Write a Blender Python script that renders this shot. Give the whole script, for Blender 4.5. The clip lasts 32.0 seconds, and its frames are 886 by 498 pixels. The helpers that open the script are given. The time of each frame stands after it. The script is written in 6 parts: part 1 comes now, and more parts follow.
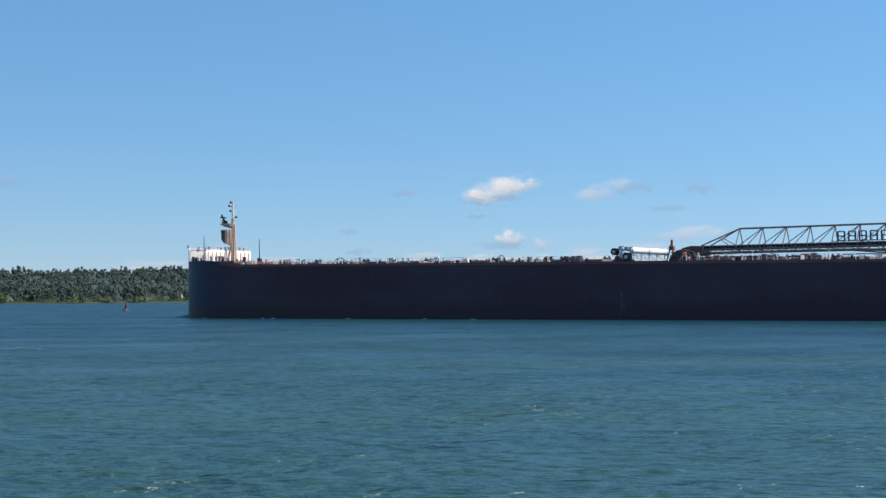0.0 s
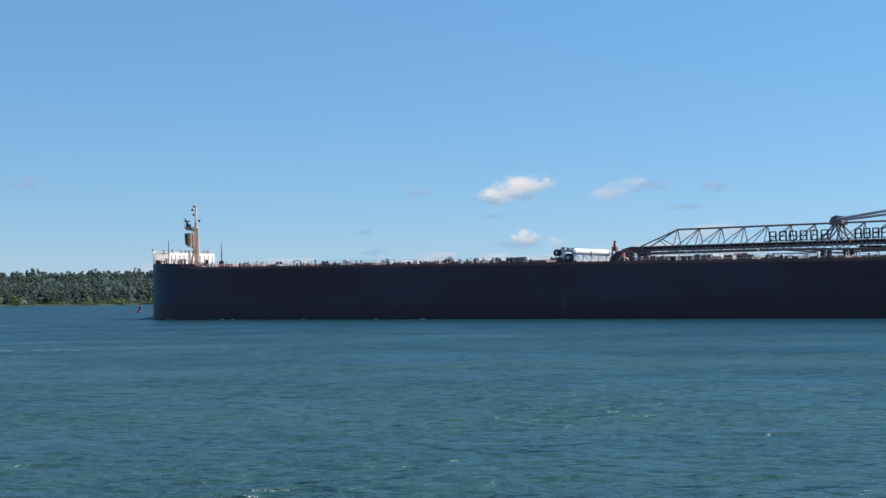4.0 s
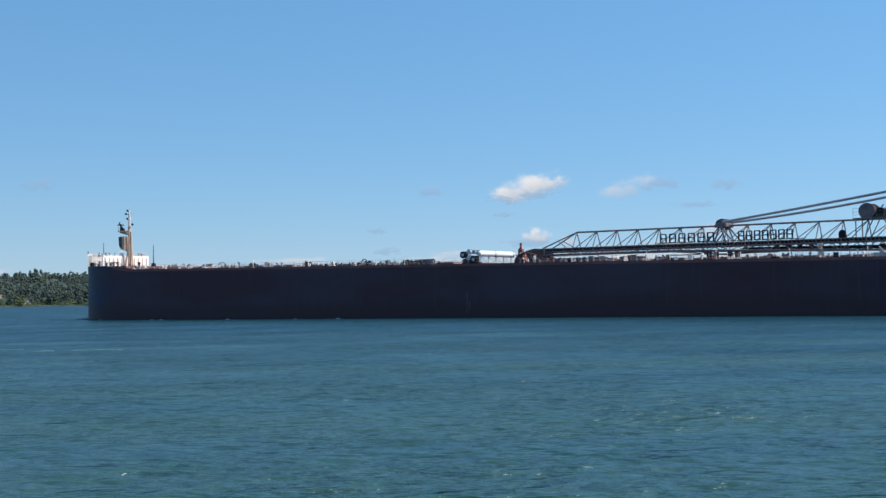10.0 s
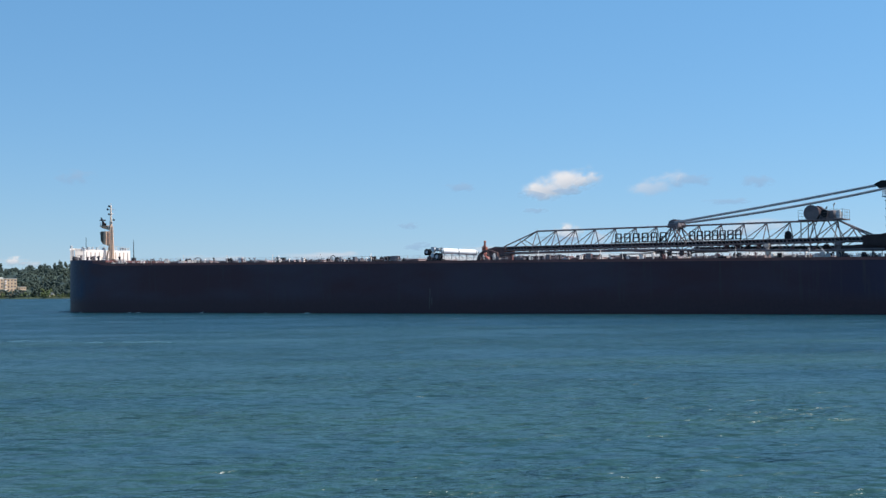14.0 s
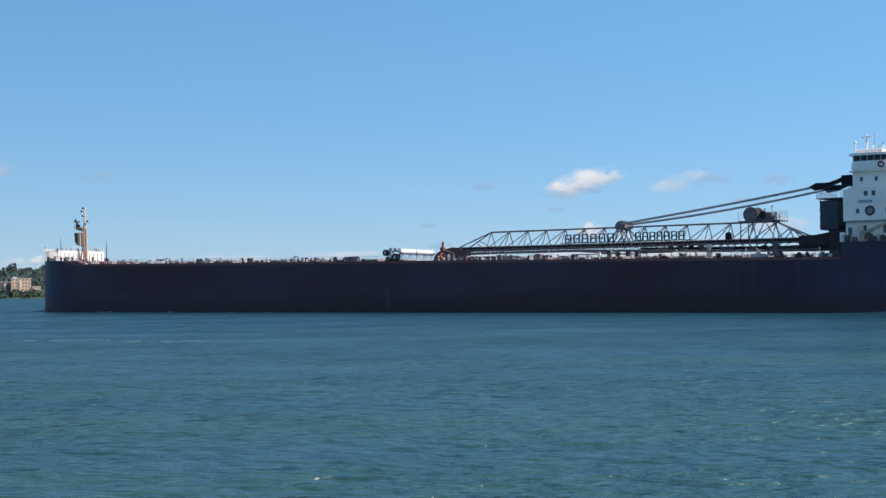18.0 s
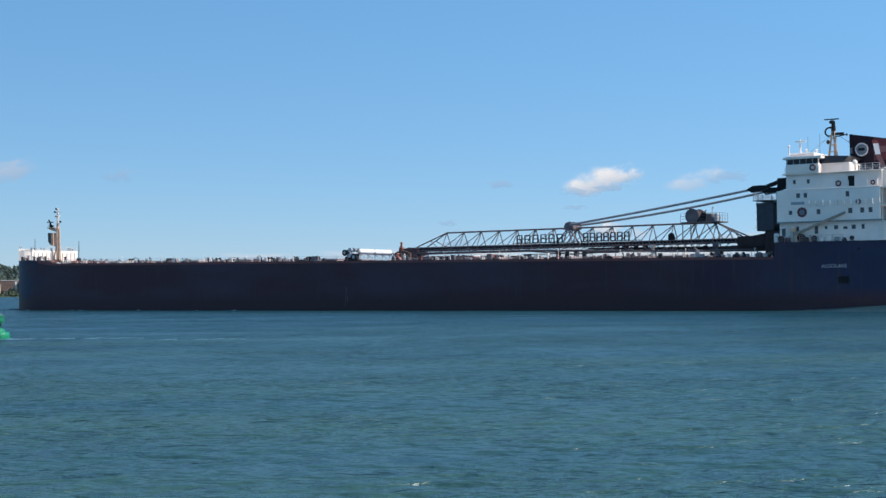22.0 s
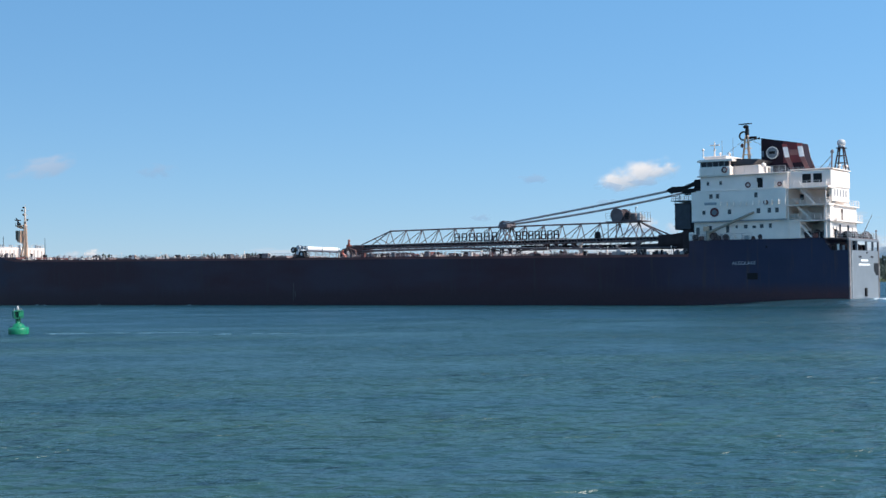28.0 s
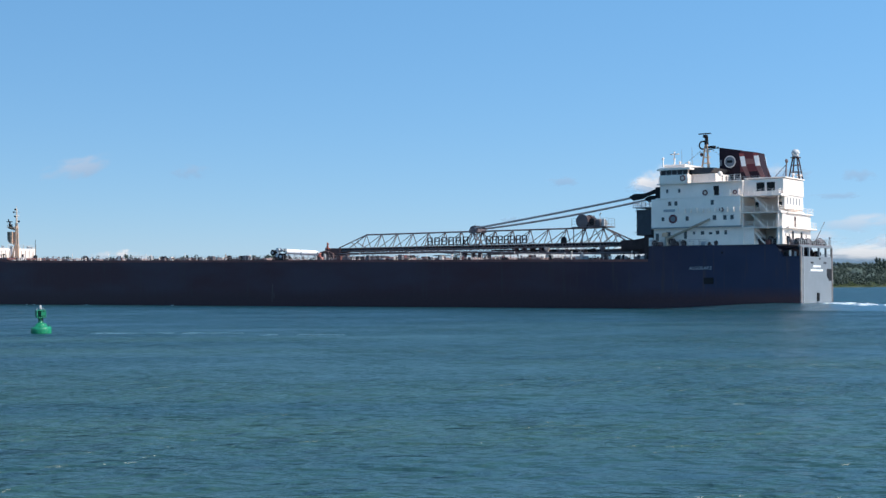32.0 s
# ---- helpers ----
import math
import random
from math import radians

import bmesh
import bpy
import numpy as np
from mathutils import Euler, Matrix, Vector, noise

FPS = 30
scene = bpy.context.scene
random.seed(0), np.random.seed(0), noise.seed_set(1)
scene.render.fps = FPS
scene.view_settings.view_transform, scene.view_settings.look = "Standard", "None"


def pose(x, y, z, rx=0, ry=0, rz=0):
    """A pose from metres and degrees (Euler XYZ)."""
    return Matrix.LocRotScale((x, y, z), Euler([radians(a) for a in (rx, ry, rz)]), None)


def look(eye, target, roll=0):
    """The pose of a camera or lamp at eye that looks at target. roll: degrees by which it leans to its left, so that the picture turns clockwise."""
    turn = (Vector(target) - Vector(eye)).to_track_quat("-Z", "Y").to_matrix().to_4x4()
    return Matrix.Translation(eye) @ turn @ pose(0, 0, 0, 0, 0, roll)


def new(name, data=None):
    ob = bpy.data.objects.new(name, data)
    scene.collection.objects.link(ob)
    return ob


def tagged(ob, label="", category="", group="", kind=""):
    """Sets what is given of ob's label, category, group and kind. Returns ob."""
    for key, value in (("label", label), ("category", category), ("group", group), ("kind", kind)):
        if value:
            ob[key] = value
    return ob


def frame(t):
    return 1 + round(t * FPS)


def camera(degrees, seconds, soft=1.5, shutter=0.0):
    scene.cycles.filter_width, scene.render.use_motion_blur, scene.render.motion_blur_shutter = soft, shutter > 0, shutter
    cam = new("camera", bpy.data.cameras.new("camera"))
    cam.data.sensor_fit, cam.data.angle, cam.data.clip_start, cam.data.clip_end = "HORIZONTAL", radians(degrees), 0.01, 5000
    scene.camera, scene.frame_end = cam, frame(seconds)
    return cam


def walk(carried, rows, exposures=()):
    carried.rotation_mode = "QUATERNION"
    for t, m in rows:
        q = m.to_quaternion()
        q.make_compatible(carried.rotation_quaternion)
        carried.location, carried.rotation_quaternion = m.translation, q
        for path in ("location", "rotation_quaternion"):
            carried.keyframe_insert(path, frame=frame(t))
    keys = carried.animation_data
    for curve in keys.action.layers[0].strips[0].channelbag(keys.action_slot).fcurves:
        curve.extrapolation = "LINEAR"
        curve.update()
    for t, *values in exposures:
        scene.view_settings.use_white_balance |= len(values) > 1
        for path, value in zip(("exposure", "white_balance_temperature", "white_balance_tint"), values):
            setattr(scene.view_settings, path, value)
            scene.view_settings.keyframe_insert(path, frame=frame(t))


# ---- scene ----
# camera: hand-held on the near bank, turning slowly; seconds, turn to the right, upward tilt, roll
EYE = (0.0, 0.0, 4.18)
TURNS = [
    (0, 3.146, 1.899, -0.407), (0.5, 2.931, 1.849, -0.457), (1, 2.875, 1.833, -0.577), (1.5, 2.832, 1.861, -0.558), (2, 2.777, 1.821, -0.421),
    (2.5, 2.815, 1.838, -0.316), (3, 2.631, 1.835, -0.463), (3.5, 2.702, 1.909, -0.699), (5.5, 2.341, 1.855, -0.925), (6, 2.343, 1.843, -0.968),
    (6.5, 2.437, 1.791, -0.860), (7, 2.437, 1.684, -0.844), (7.5, 2.414, 1.663, -0.953), (8, 2.469, 1.821, -1.147), (8.5, 2.534, 1.998, -1.109),
    (9, 2.709, 2.055, -0.958), (9.5, 2.658, 1.991, -0.897), (10, 2.515, 1.866, -0.952), (10.5, 2.496, 1.800, -0.946), (11, 2.428, 1.790, -0.781),
    (11.5, 2.340, 1.742, -0.651), (12, 2.247, 1.631, -0.609), (12.5, 2.203, 1.652, -0.749), (13, 2.092, 1.711, -0.733), (13.5, 1.875, 1.738, -0.561),
    (14, 1.583, 1.690, -0.490), (14.5, 1.322, 1.538, -0.566), (16.5, 0.840, 1.586, -0.584), (17, 0.842, 1.552, -0.777), (17.5, 0.887, 1.651, -0.741),
    (18, 1.052, 1.653, -0.575), (18.5, 0.987, 1.564, -0.621), (19, 0.884, 1.536, -0.774), (19.5, 0.877, 1.583, -0.768), (20, 0.964, 1.679, -0.670),
    (20.5, 0.889, 1.728, -0.508), (21, 0.662, 1.618, -0.501), (21.5, 0.591, 1.449, -0.599), (22, 0.644, 1.587, -0.576), (22.5, 0.410, 1.733, -0.517),
    (23, 0.008, 1.558, -0.334), (23.5, -0.150, 1.367, -0.518), (24, -0.116, 1.416, -0.657), (24.5, -0.020, 1.514, -0.642), (25, -0.069, 1.531, -0.718),
    (25.5, -0.149, 1.532, -0.880), (27.5, -0.052, 1.411, -0.548), (28, -0.073, 1.393, -0.578), (28.5, -0.091, 1.417, -0.664), (29, -0.108, 1.493, -0.686),
    (29.5, -0.244, 1.573, -0.500), (30, -0.567, 1.629, -0.371), (30.5, -0.705, 1.557, -0.440), (31, -0.453, 1.603, -0.470), (31.5, -0.621, 1.519, -0.359),
    (32, -0.933, 1.488, -0.216),
]
cam = camera(34.82, 32.0, soft=1.5)
walk(cam, [(t, Matrix.Translation(EYE) @ pose(0, 0, 0, 0, 0, -a) @ pose(0, 0, 0, 90 + b) @ pose(0, 0, 0, 0, 0, r))
           for t, a, b, r in TURNS],
     exposures=[(0, -0.02), (8, -0.02), (18, 0.02), (26, 0.06), (32, 0.09)])
# the ship's way: seconds, place of the middle of its transom on the water, heading
SHIP_WAY = [
    (0, 140.21, 173.51, 143.342),
    (4, 129.65, 181.96, 143.703),
    (8, 119.26, 190.58, 144.091),
    (12, 109.06, 199.35, 144.508),
    (16, 99.02, 208.28, 144.952),
    (20, 89.15, 217.37, 145.424),
    (24, 79.46, 226.62, 145.923),
    (28, 69.94, 236.03, 146.450),
    (32, 60.58, 245.60, 147.006),
]

# ---- light ----
SUN_AZ, SUN_EL = radians(-22), radians(46)   # from the +x axis towards +y; the sun stands to the right
world = bpy.data.worlds.new("sky")
scene.world = world
world.use_nodes = True
wn = world.node_tree.nodes
sky = wn.new("ShaderNodeTexSky")
sky.sky_type, sky.sun_disc = "NISHITA", False
sky.sun_elevation, sky.sun_rotation = SUN_EL, math.pi / 2 - SUN_AZ
sky.altitude, sky.air_density, sky.dust_density, sky.ozone_density = 200, 1.0, 0.0, 6.0
wn["Background"].inputs["Strength"].default_value = 0.136
clear = wn.new("ShaderNodeMix")          # the deep blue of a dry, clear day
clear.data_type, clear.blend_type = "RGBA", "MULTIPLY"
clear.inputs["Factor"].default_value = 1.0
clear.inputs["B"].default_value = (1.0, 0.975, 0.94, 1)
world.node_tree.links.new(sky.outputs[0], clear.inputs["A"])
even = wn.new("ShaderNodeMix")           # high thin haze evens out the sky from zenith to horizon
even.data_type = "RGBA"
even.inputs["Factor"].default_value = 0.56
even.inputs["B"].default_value = (0.96, 3.12, 6.1, 1)
world.node_tree.links.new(clear.outputs["Result"], even.inputs["A"])
# the sky brightens towards the sun's side
way = wn.new("ShaderNodeVectorMath")
way.operation = "DOT_PRODUCT"
way.inputs[1].default_value = (math.cos(SUN_AZ), math.sin(SUN_AZ), 0.0)
world.node_tree.links.new(wn.new("ShaderNodeTexCoord").outputs["Generated"], way.inputs[0])
glow = wn.new("ShaderNodeMapRange")
for sock, v in (("From Min", -0.9), ("From Max", 0.4), ("To Min", 0.80), ("To Max", 1.22)):
    glow.inputs[sock].default_value = v
world.node_tree.links.new(way.outputs["Value"], glow.inputs["Value"])
sunward = wn.new("ShaderNodeVectorMath")
sunward.operation = "SCALE"
world.node_tree.links.new(even.outputs["Result"], sunward.inputs[0])
world.node_tree.links.new(glow.outputs["Result"], sunward.inputs["Scale"])
world.node_tree.links.new(sunward.outputs[0], wn["Background"].inputs["Color"])
sun = new("sun", bpy.data.lights.new("sun", "SUN"))
sun.data.energy, sun.data.angle, sun.data.color = 5.6, radians(0.5), (1.0, 0.95, 0.88)
sun.matrix_world = look((900 * math.cos(SUN_EL) * math.cos(SUN_AZ), 900 * math.cos(SUN_EL) * math.sin(SUN_AZ), 900 * math.sin(SUN_EL)), (0, 0, 0))
scene.view_settings.exposure = 0.0

# ---- materials ----
def material(name, colour, rough=0.6, metal=0.0, vary=0.25, scale=1.5, bump=0.0, tint=None, grain=9.0, spec=0.5):
    """A painted or raw surface: large stains and fine grain in its colour, relief, uneven gloss."""
    mat = bpy.data.materials.new(name)
    mat.use_nodes = True
    nt = mat.node_tree
    b = nt.nodes["Principled BSDF"]
    b.inputs["Metallic"].default_value = metal
    b.inputs["Specular IOR Level"].default_value = spec
    tc = nt.nodes.new("ShaderNodeTexCoord")
    big = nt.nodes.new("ShaderNodeTexNoise")
    big.inputs["Scale"].default_value, big.inputs["Detail"].default_value = scale, 6
    fine = nt.nodes.new("ShaderNodeTexNoise")
    fine.inputs["Scale"].default_value, fine.inputs["Detail"].default_value = scale * grain, 4
    mix = nt.nodes.new("ShaderNodeMath")
    mix.operation, mix.inputs[1].default_value = "MULTIPLY_ADD", 0.45
    for n in (big, fine):
        nt.links.new(tc.outputs["Object"], n.inputs["Vector"])
    nt.links.new(fine.outputs["Fac"], mix.inputs[0])
    nt.links.new(big.outputs["Fac"], mix.inputs[2])
    ramp = nt.nodes.new("ShaderNodeValToRGB")
    lo = [c * (1 - vary) for c in colour] if tint is None else tint
    hi = [min(1.0, c * (1 + vary * 0.6)) for c in colour]
    ramp.color_ramp.elements[0].position, ramp.color_ramp.elements[1].position = 0.45, 0.95
    ramp.color_ramp.elements[0].color, ramp.color_ramp.elements[1].color = (*lo, 1), (*hi, 1)
    nt.links.new(mix.outputs[0], ramp.inputs["Fac"])
    nt.links.new(ramp.outputs["Color"], b.inputs["Base Color"])
    rr = nt.nodes.new("ShaderNodeMapRange")
    rr.inputs["To Min"].default_value, rr.inputs["To Max"].default_value = max(0.05, rough - 0.12), min(1.0, rough + 0.12)
    nt.links.new(fine.outputs["Fac"], rr.inputs["Value"])
    nt.links.new(rr.outputs["Result"], b.inputs["Roughness"])
    if bump:
        bp = nt.nodes.new("ShaderNodeBump")
        bp.inputs["Strength"].default_value, bp.inputs["Distance"].default_value = 0.6, bump
        nt.links.new(mix.outputs[0], bp.inputs["Height"])
        nt.links.new(bp.outputs["Normal"], b.inputs["Normal"])
    return mat


def foliage(name, low, high):
    """Leaves: each clump its own green, with some light let through."""
    mat = bpy.data.materials.new(name)
    mat.use_nodes = True
    nt = mat.node_tree
    b = nt.nodes["Principled BSDF"]
    geo = nt.nodes.new("ShaderNodeNewGeometry")
    tc = nt.nodes.new("ShaderNodeTexCoord")
    big = nt.nodes.new("ShaderNodeTexNoise")
    big.inputs["Scale"].default_value, big.inputs["Detail"].default_value = 0.045, 4
    nt.links.new(tc.outputs["Object"], big.inputs["Vector"])
    add = nt.nodes.new("ShaderNodeMath")
    add.operation, add.inputs[1].default_value = "MULTIPLY_ADD", 0.22
    nt.links.new(geo.outputs["Random Per Island"], add.inputs[0])
    nt.links.new(big.outputs["Fac"], add.inputs[2])
    ramp = nt.nodes.new("ShaderNodeValToRGB")
    ramp.color_ramp.elements[0].position, ramp.color_ramp.elements[1].position = 0.42, 0.86
    ramp.color_ramp.elements[0].color, ramp.color_ramp.elements[1].color = (*low, 1), (*high, 1)
    nt.links.new(add.outputs[0], ramp.inputs["Fac"])
    nt.links.new(ramp.outputs["Color"], b.inputs["Base Color"])
    b.inputs["Roughness"].default_value = 0.7
    b.inputs["Specular IOR Level"].default_value = 0.2
    lit = nt.nodes.new("ShaderNodeBsdfTranslucent")
    nt.links.new(ramp.outputs["Color"], lit.inputs["Color"])
    mx = nt.nodes.new("ShaderNodeMixShader")
    mx.inputs["Fac"].default_value = 0.18
    nt.links.new(b.outputs[0], mx.inputs[1])
    nt.links.new(lit.outputs[0], mx.inputs[2])
    nt.links.new(mx.outputs[0], nt.nodes["Material Output"].inputs["Surface"])
    return mat


M = {
    "hull": material("navy_hull_paint", (0.012, 0.019, 0.05), 0.42, vary=0.5, scale=0.12, bump=0.02, grain=12),
    "boot": material("red_boot_paint", (0.09, 0.02, 0.015), 0.6, vary=0.5, scale=0.3),
    "deck": material("red_oxide_deck", (0.165, 0.057, 0.049), 0.75, vary=0.4, scale=0.4),
    "white": material("white_ship_paint", (0.855, 0.735, 0.645), 0.45, vary=0.08, scale=0.5),
    "grey": material("grey_ship_paint", (0.155, 0.175, 0.195), 0.5, vary=0.12, scale=0.5),
    "steel": material("dark_boom_steel", (0.150, 0.120, 0.122), 0.6, vary=0.35, scale=1.0),
    "black": material("black_paint", (0.012, 0.011, 0.012), 0.6, vary=0.3, scale=1.0, spec=0.2),
    "buff": material("buff_mast_paint", (0.64, 0.40, 0.26), 0.5, vary=0.2, scale=1.0),
    "orange": material("orange_paint", (0.55, 0.12, 0.075), 0.5, vary=0.25, scale=1.0),
    "glass": material("dark_window_glass", (0.045, 0.055, 0.068), 0.12, vary=0.2, scale=1.0),
    "tin": material("grey_galvanised", (0.30, 0.31, 0.32), 0.5, 0.2, vary=0.2, scale=1.0),
    "land": material("grassy_bank_soil", (0.05, 0.065, 0.028), 0.9, vary=0.5, scale=0.02),
    # the far woods' green carries the blue of distance haze in its colour
    "wood": foliage("hazed_broadleaf_woods", (0.040, 0.058, 0.052), (0.088, 0.112, 0.082)),
    "reed": foliage("bank_shrubs", (0.085, 0.12, 0.045), (0.18, 0.195, 0.08)),
    "green": material("green_buoy_paint", (0.01, 0.20, 0.095), 0.4, vary=0.2, scale=1.0),
    "redbuoy": material("red_buoy_paint", (0.13, 0.02, 0.03), 0.4, vary=0.2, scale=1.0),
    # distance haze is painted into the ridge's base colour
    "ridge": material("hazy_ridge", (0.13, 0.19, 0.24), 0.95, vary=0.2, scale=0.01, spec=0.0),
    "rail": material("dull_rail_paint", (0.40, 0.30, 0.28), 0.5, vary=0.2, scale=1.0),
    "pale": material("pale_mast_paint", (0.62, 0.50, 0.40), 0.5, vary=0.2, scale=1.0),
    "gloss": material("fresh_white_paint", (0.93, 0.89, 0.84), 0.35, vary=0.05, scale=0.5),
    "rustbox": material("rust_red_paint", (0.26, 0.07, 0.04), 0.7, vary=0.3, scale=1.0),
    "darksteel": material("sooty_steel", (0.060, 0.038, 0.037), 0.7, vary=0.4, scale=0.8, spec=0.2),
    "rust": material("rust_brown_steel", (0.125, 0.064, 0.057), 0.75, vary=0.55, scale=1.4, bump=0.02),
    "palegrey": material("pale_grey_paint", (0.50, 0.50, 0.50), 0.5, vary=0.15, scale=1.0),
    # bulwark white with the port side's shade mixed in as grey
    "bulwark": material("shaded_bulwark_white", (0.40, 0.38, 0.37), 0.6, vary=0.2, scale=0.6),
    "olive": material("olive_box_shade", (0.10, 0.085, 0.06), 0.7, vary=0.2, scale=1.0),
    # orange lightened so that the winch arm reads as sunlit
    "hot": material("sunlit_orange_paint", (0.66, 0.20, 0.12), 0.5, vary=0.2, scale=1.0),
    "foam": material("white_foam", (0.75, 0.80, 0.80), 0.8, vary=0.2, scale=1.0),
}


def hull_paint():
    """Navy topsides, rust-red boot-top below, streaks running down the plates."""
    mat = bpy.data.materials.new("scuffed_hull_paint")
    mat.use_nodes = True
    nt = mat.node_tree
    b = nt.nodes["Principled BSDF"]
    b.inputs["Specular IOR Level"].default_value = 0.16
    tc = nt.nodes.new("ShaderNodeTexCoord")
    sep = nt.nodes.new("ShaderNodeSeparateXYZ")
    nt.links.new(tc.outputs["Object"], sep.inputs[0])

    def layer(scale, size, detail=5):
        mp = nt.nodes.new("ShaderNodeMapping")
        mp.inputs["Scale"].default_value = scale
        nt.links.new(tc.outputs["Object"], mp.inputs["Vector"])
        n = nt.nodes.new("ShaderNodeTexNoise")
        n.inputs["Scale"].default_value, n.inputs["Detail"].default_value = size, detail
        nt.links.new(mp.outputs[0], n.inputs["Vector"])
        return n.outputs["Fac"]

    def blend(fac, a, c):
        mx = nt.nodes.new("ShaderNodeMix")
        mx.data_type = "RGBA"
        nt.links.new(fac, mx.inputs["Factor"])
        for sock, v in (("A", a), ("B", c)):
            if isinstance(v, tuple):
                mx.inputs[sock].default_value = (*v, 1)
            else:
                nt.links.new(v, mx.inputs[sock])
        return mx.outputs["Result"]

    def steps(fac, lo, hi):
        r = nt.nodes.new("ShaderNodeMapRange")
        r.inputs["From Min"].default_value, r.inputs["From Max"].default_value = lo, hi
        nt.links.new(fac, r.inputs["Value"])
        return r.outputs["Result"]

    patch = layer((0.06, 1, 0.16), 1.0)
    streak = layer((1.6, 1.6, 0.10), 1.0)
    fine = layer((1, 1, 1), 2.5)
    navy = blend(steps(patch, 0.38, 0.62), (0.024, 0.029, 0.056), (0.028, 0.034, 0.066))
    worn = blend(steps(patch, 0.38, 0.62), (0.062, 0.027, 0.033), (0.064, 0.041, 0.054))
    # navy towards the stern gives way to a brownish tone along the cargo section
    frayed = nt.nodes.new("ShaderNodeMath")
    frayed.operation, frayed.inputs[1].default_value = "MULTIPLY_ADD", 26.0
    nt.links.new(patch, frayed.inputs[0])
    nt.links.new(sep.outputs["X"], frayed.inputs[2])
    paint = blend(steps(frayed.outputs[0], 26.0, 58.0), navy, worn)
    paint = blend(steps(streak, 0.56, 0.80), paint, (0.062, 0.044, 0.046))
    # navy again over the flare of the bow
    paint = blend(steps(frayed.outputs[0], 214.0, 224.0), paint, navy)
    add = nt.nodes.new("ShaderNodeMath")
    add.operation, add.inputs[1].default_value = "MULTIPLY_ADD", 1.6
    nt.links.new(streak, add.inputs[0])
    nt.links.new(sep.outputs["Z"], add.inputs[2])
    low = blend(steps(fine, 0.4, 0.7), (0.052, 0.027, 0.031), (0.064, 0.032, 0.036))
    paint = blend(steps(add.outputs[0], 2.6, 4.6), low, paint)
    nt.links.new(paint, b.inputs["Base Color"])
    nt.links.new(steps(fine, -0.6, 1.6), b.inputs["Roughness"])
    bp = nt.nodes.new("ShaderNodeBump")
    bp.inputs["Strength"].default_value, bp.inputs["Distance"].default_value = 0.5, 0.03
    nt.links.new(patch, bp.inputs["Height"])
    nt.links.new(bp.outputs["Normal"], b.inputs["Normal"])
    return mat


M["hull"] = hull_paint()


def water_material(name, deep, green_tone):
    """Blue-green body under a broken, rippled surface; the gloss follows the angle but never turns to a mirror, as the
    unresolved wavelets keep most of it tilted."""
    mat = bpy.data.materials.new(name)
    mat.use_nodes = True
    nt = mat.node_tree
    nt.nodes.remove(nt.nodes["Principled BSDF"])
    tc = nt.nodes.new("ShaderNodeTexCoord")

    def layer(scale, size, detail=4, rough=0.5):
        mp = nt.nodes.new("ShaderNodeMapping")
        mp.inputs["Scale"].default_value = scale
        mp.inputs["Rotation"].default_value = (0, 0, 0.12)
        nt.links.new(tc.outputs["Object"], mp.inputs["Vector"])
        n = nt.nodes.new("ShaderNodeTexNoise")
        n.inputs["Scale"].default_value, n.inputs["Detail"].default_value, n.inputs["Roughness"].default_value = size, detail, rough
        nt.links.new(mp.outputs[0], n.inputs["Vector"])
        return n.outputs["Fac"]

    # broad patches of bluer and greener water
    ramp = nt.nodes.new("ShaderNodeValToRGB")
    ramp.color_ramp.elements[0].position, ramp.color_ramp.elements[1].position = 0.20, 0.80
    ramp.color_ramp.elements[0].color, ramp.color_ramp.elements[1].color = deep, green_tone
    # greener near, bluer far: the far water's sky reflection is painted into the body
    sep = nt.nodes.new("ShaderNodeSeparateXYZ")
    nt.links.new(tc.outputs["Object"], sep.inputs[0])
    near_far_tint = nt.nodes.new("ShaderNodeMapRange")
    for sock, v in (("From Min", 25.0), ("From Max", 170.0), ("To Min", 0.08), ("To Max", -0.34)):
        near_far_tint.inputs[sock].default_value = v
    nt.links.new(sep.outputs["Y"], near_far_tint.inputs["Value"])
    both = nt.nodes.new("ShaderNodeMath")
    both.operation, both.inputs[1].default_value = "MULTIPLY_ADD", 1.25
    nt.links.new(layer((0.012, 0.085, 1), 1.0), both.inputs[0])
    nt.links.new(near_far_tint.outputs["Result"], both.inputs[2])
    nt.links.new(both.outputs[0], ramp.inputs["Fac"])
    # gusts ruffle the surface in patches
    gust = nt.nodes.new("ShaderNodeMapRange")
    for sock, v in (("From Min", 0.36), ("From Max", 0.62), ("To Min", 0.40), ("To Max", 1.0)):
        gust.inputs[sock].default_value = v
    nt.links.new(layer((0.05, 0.06, 1), 1.0, 5, 0.6), gust.inputs["Value"])
    last = None
    for stretch, size, dist, detail in ((0.60, 0.34, 1.45, 2), (0.60, 1.0, 0.85, 2), (0.70, 3.2, 0.20, 3)):
        bp = nt.nodes.new("ShaderNodeBump")
        bp.inputs["Distance"].default_value = dist
        nt.links.new(gust.outputs["Result"], bp.inputs["Strength"])
        nt.links.new(layer((stretch, 1, 1), size, detail, 0.6), bp.inputs["Height"])
        if last:
            nt.links.new(last.outputs["Normal"], bp.inputs["Normal"])
        last = bp
    body = nt.nodes.new("ShaderNodeBsdfDiffuse")
    nt.links.new(ramp.outputs["Color"], body.inputs["Color"])
    nt.links.new(last.outputs["Normal"], body.inputs["Normal"])
    gloss = nt.nodes.new("ShaderNodeBsdfGlossy")
    gloss.distribution = "BECKMANN"
    gloss.inputs["Roughness"].default_value = 0.34
    nt.links.new(last.outputs["Normal"], gloss.inputs["Normal"])
    fr = nt.nodes.new("ShaderNodeFresnel")
    fr.inputs["IOR"].default_value = 1.33
    nt.links.new(last.outputs["Normal"], fr.inputs["Normal"])
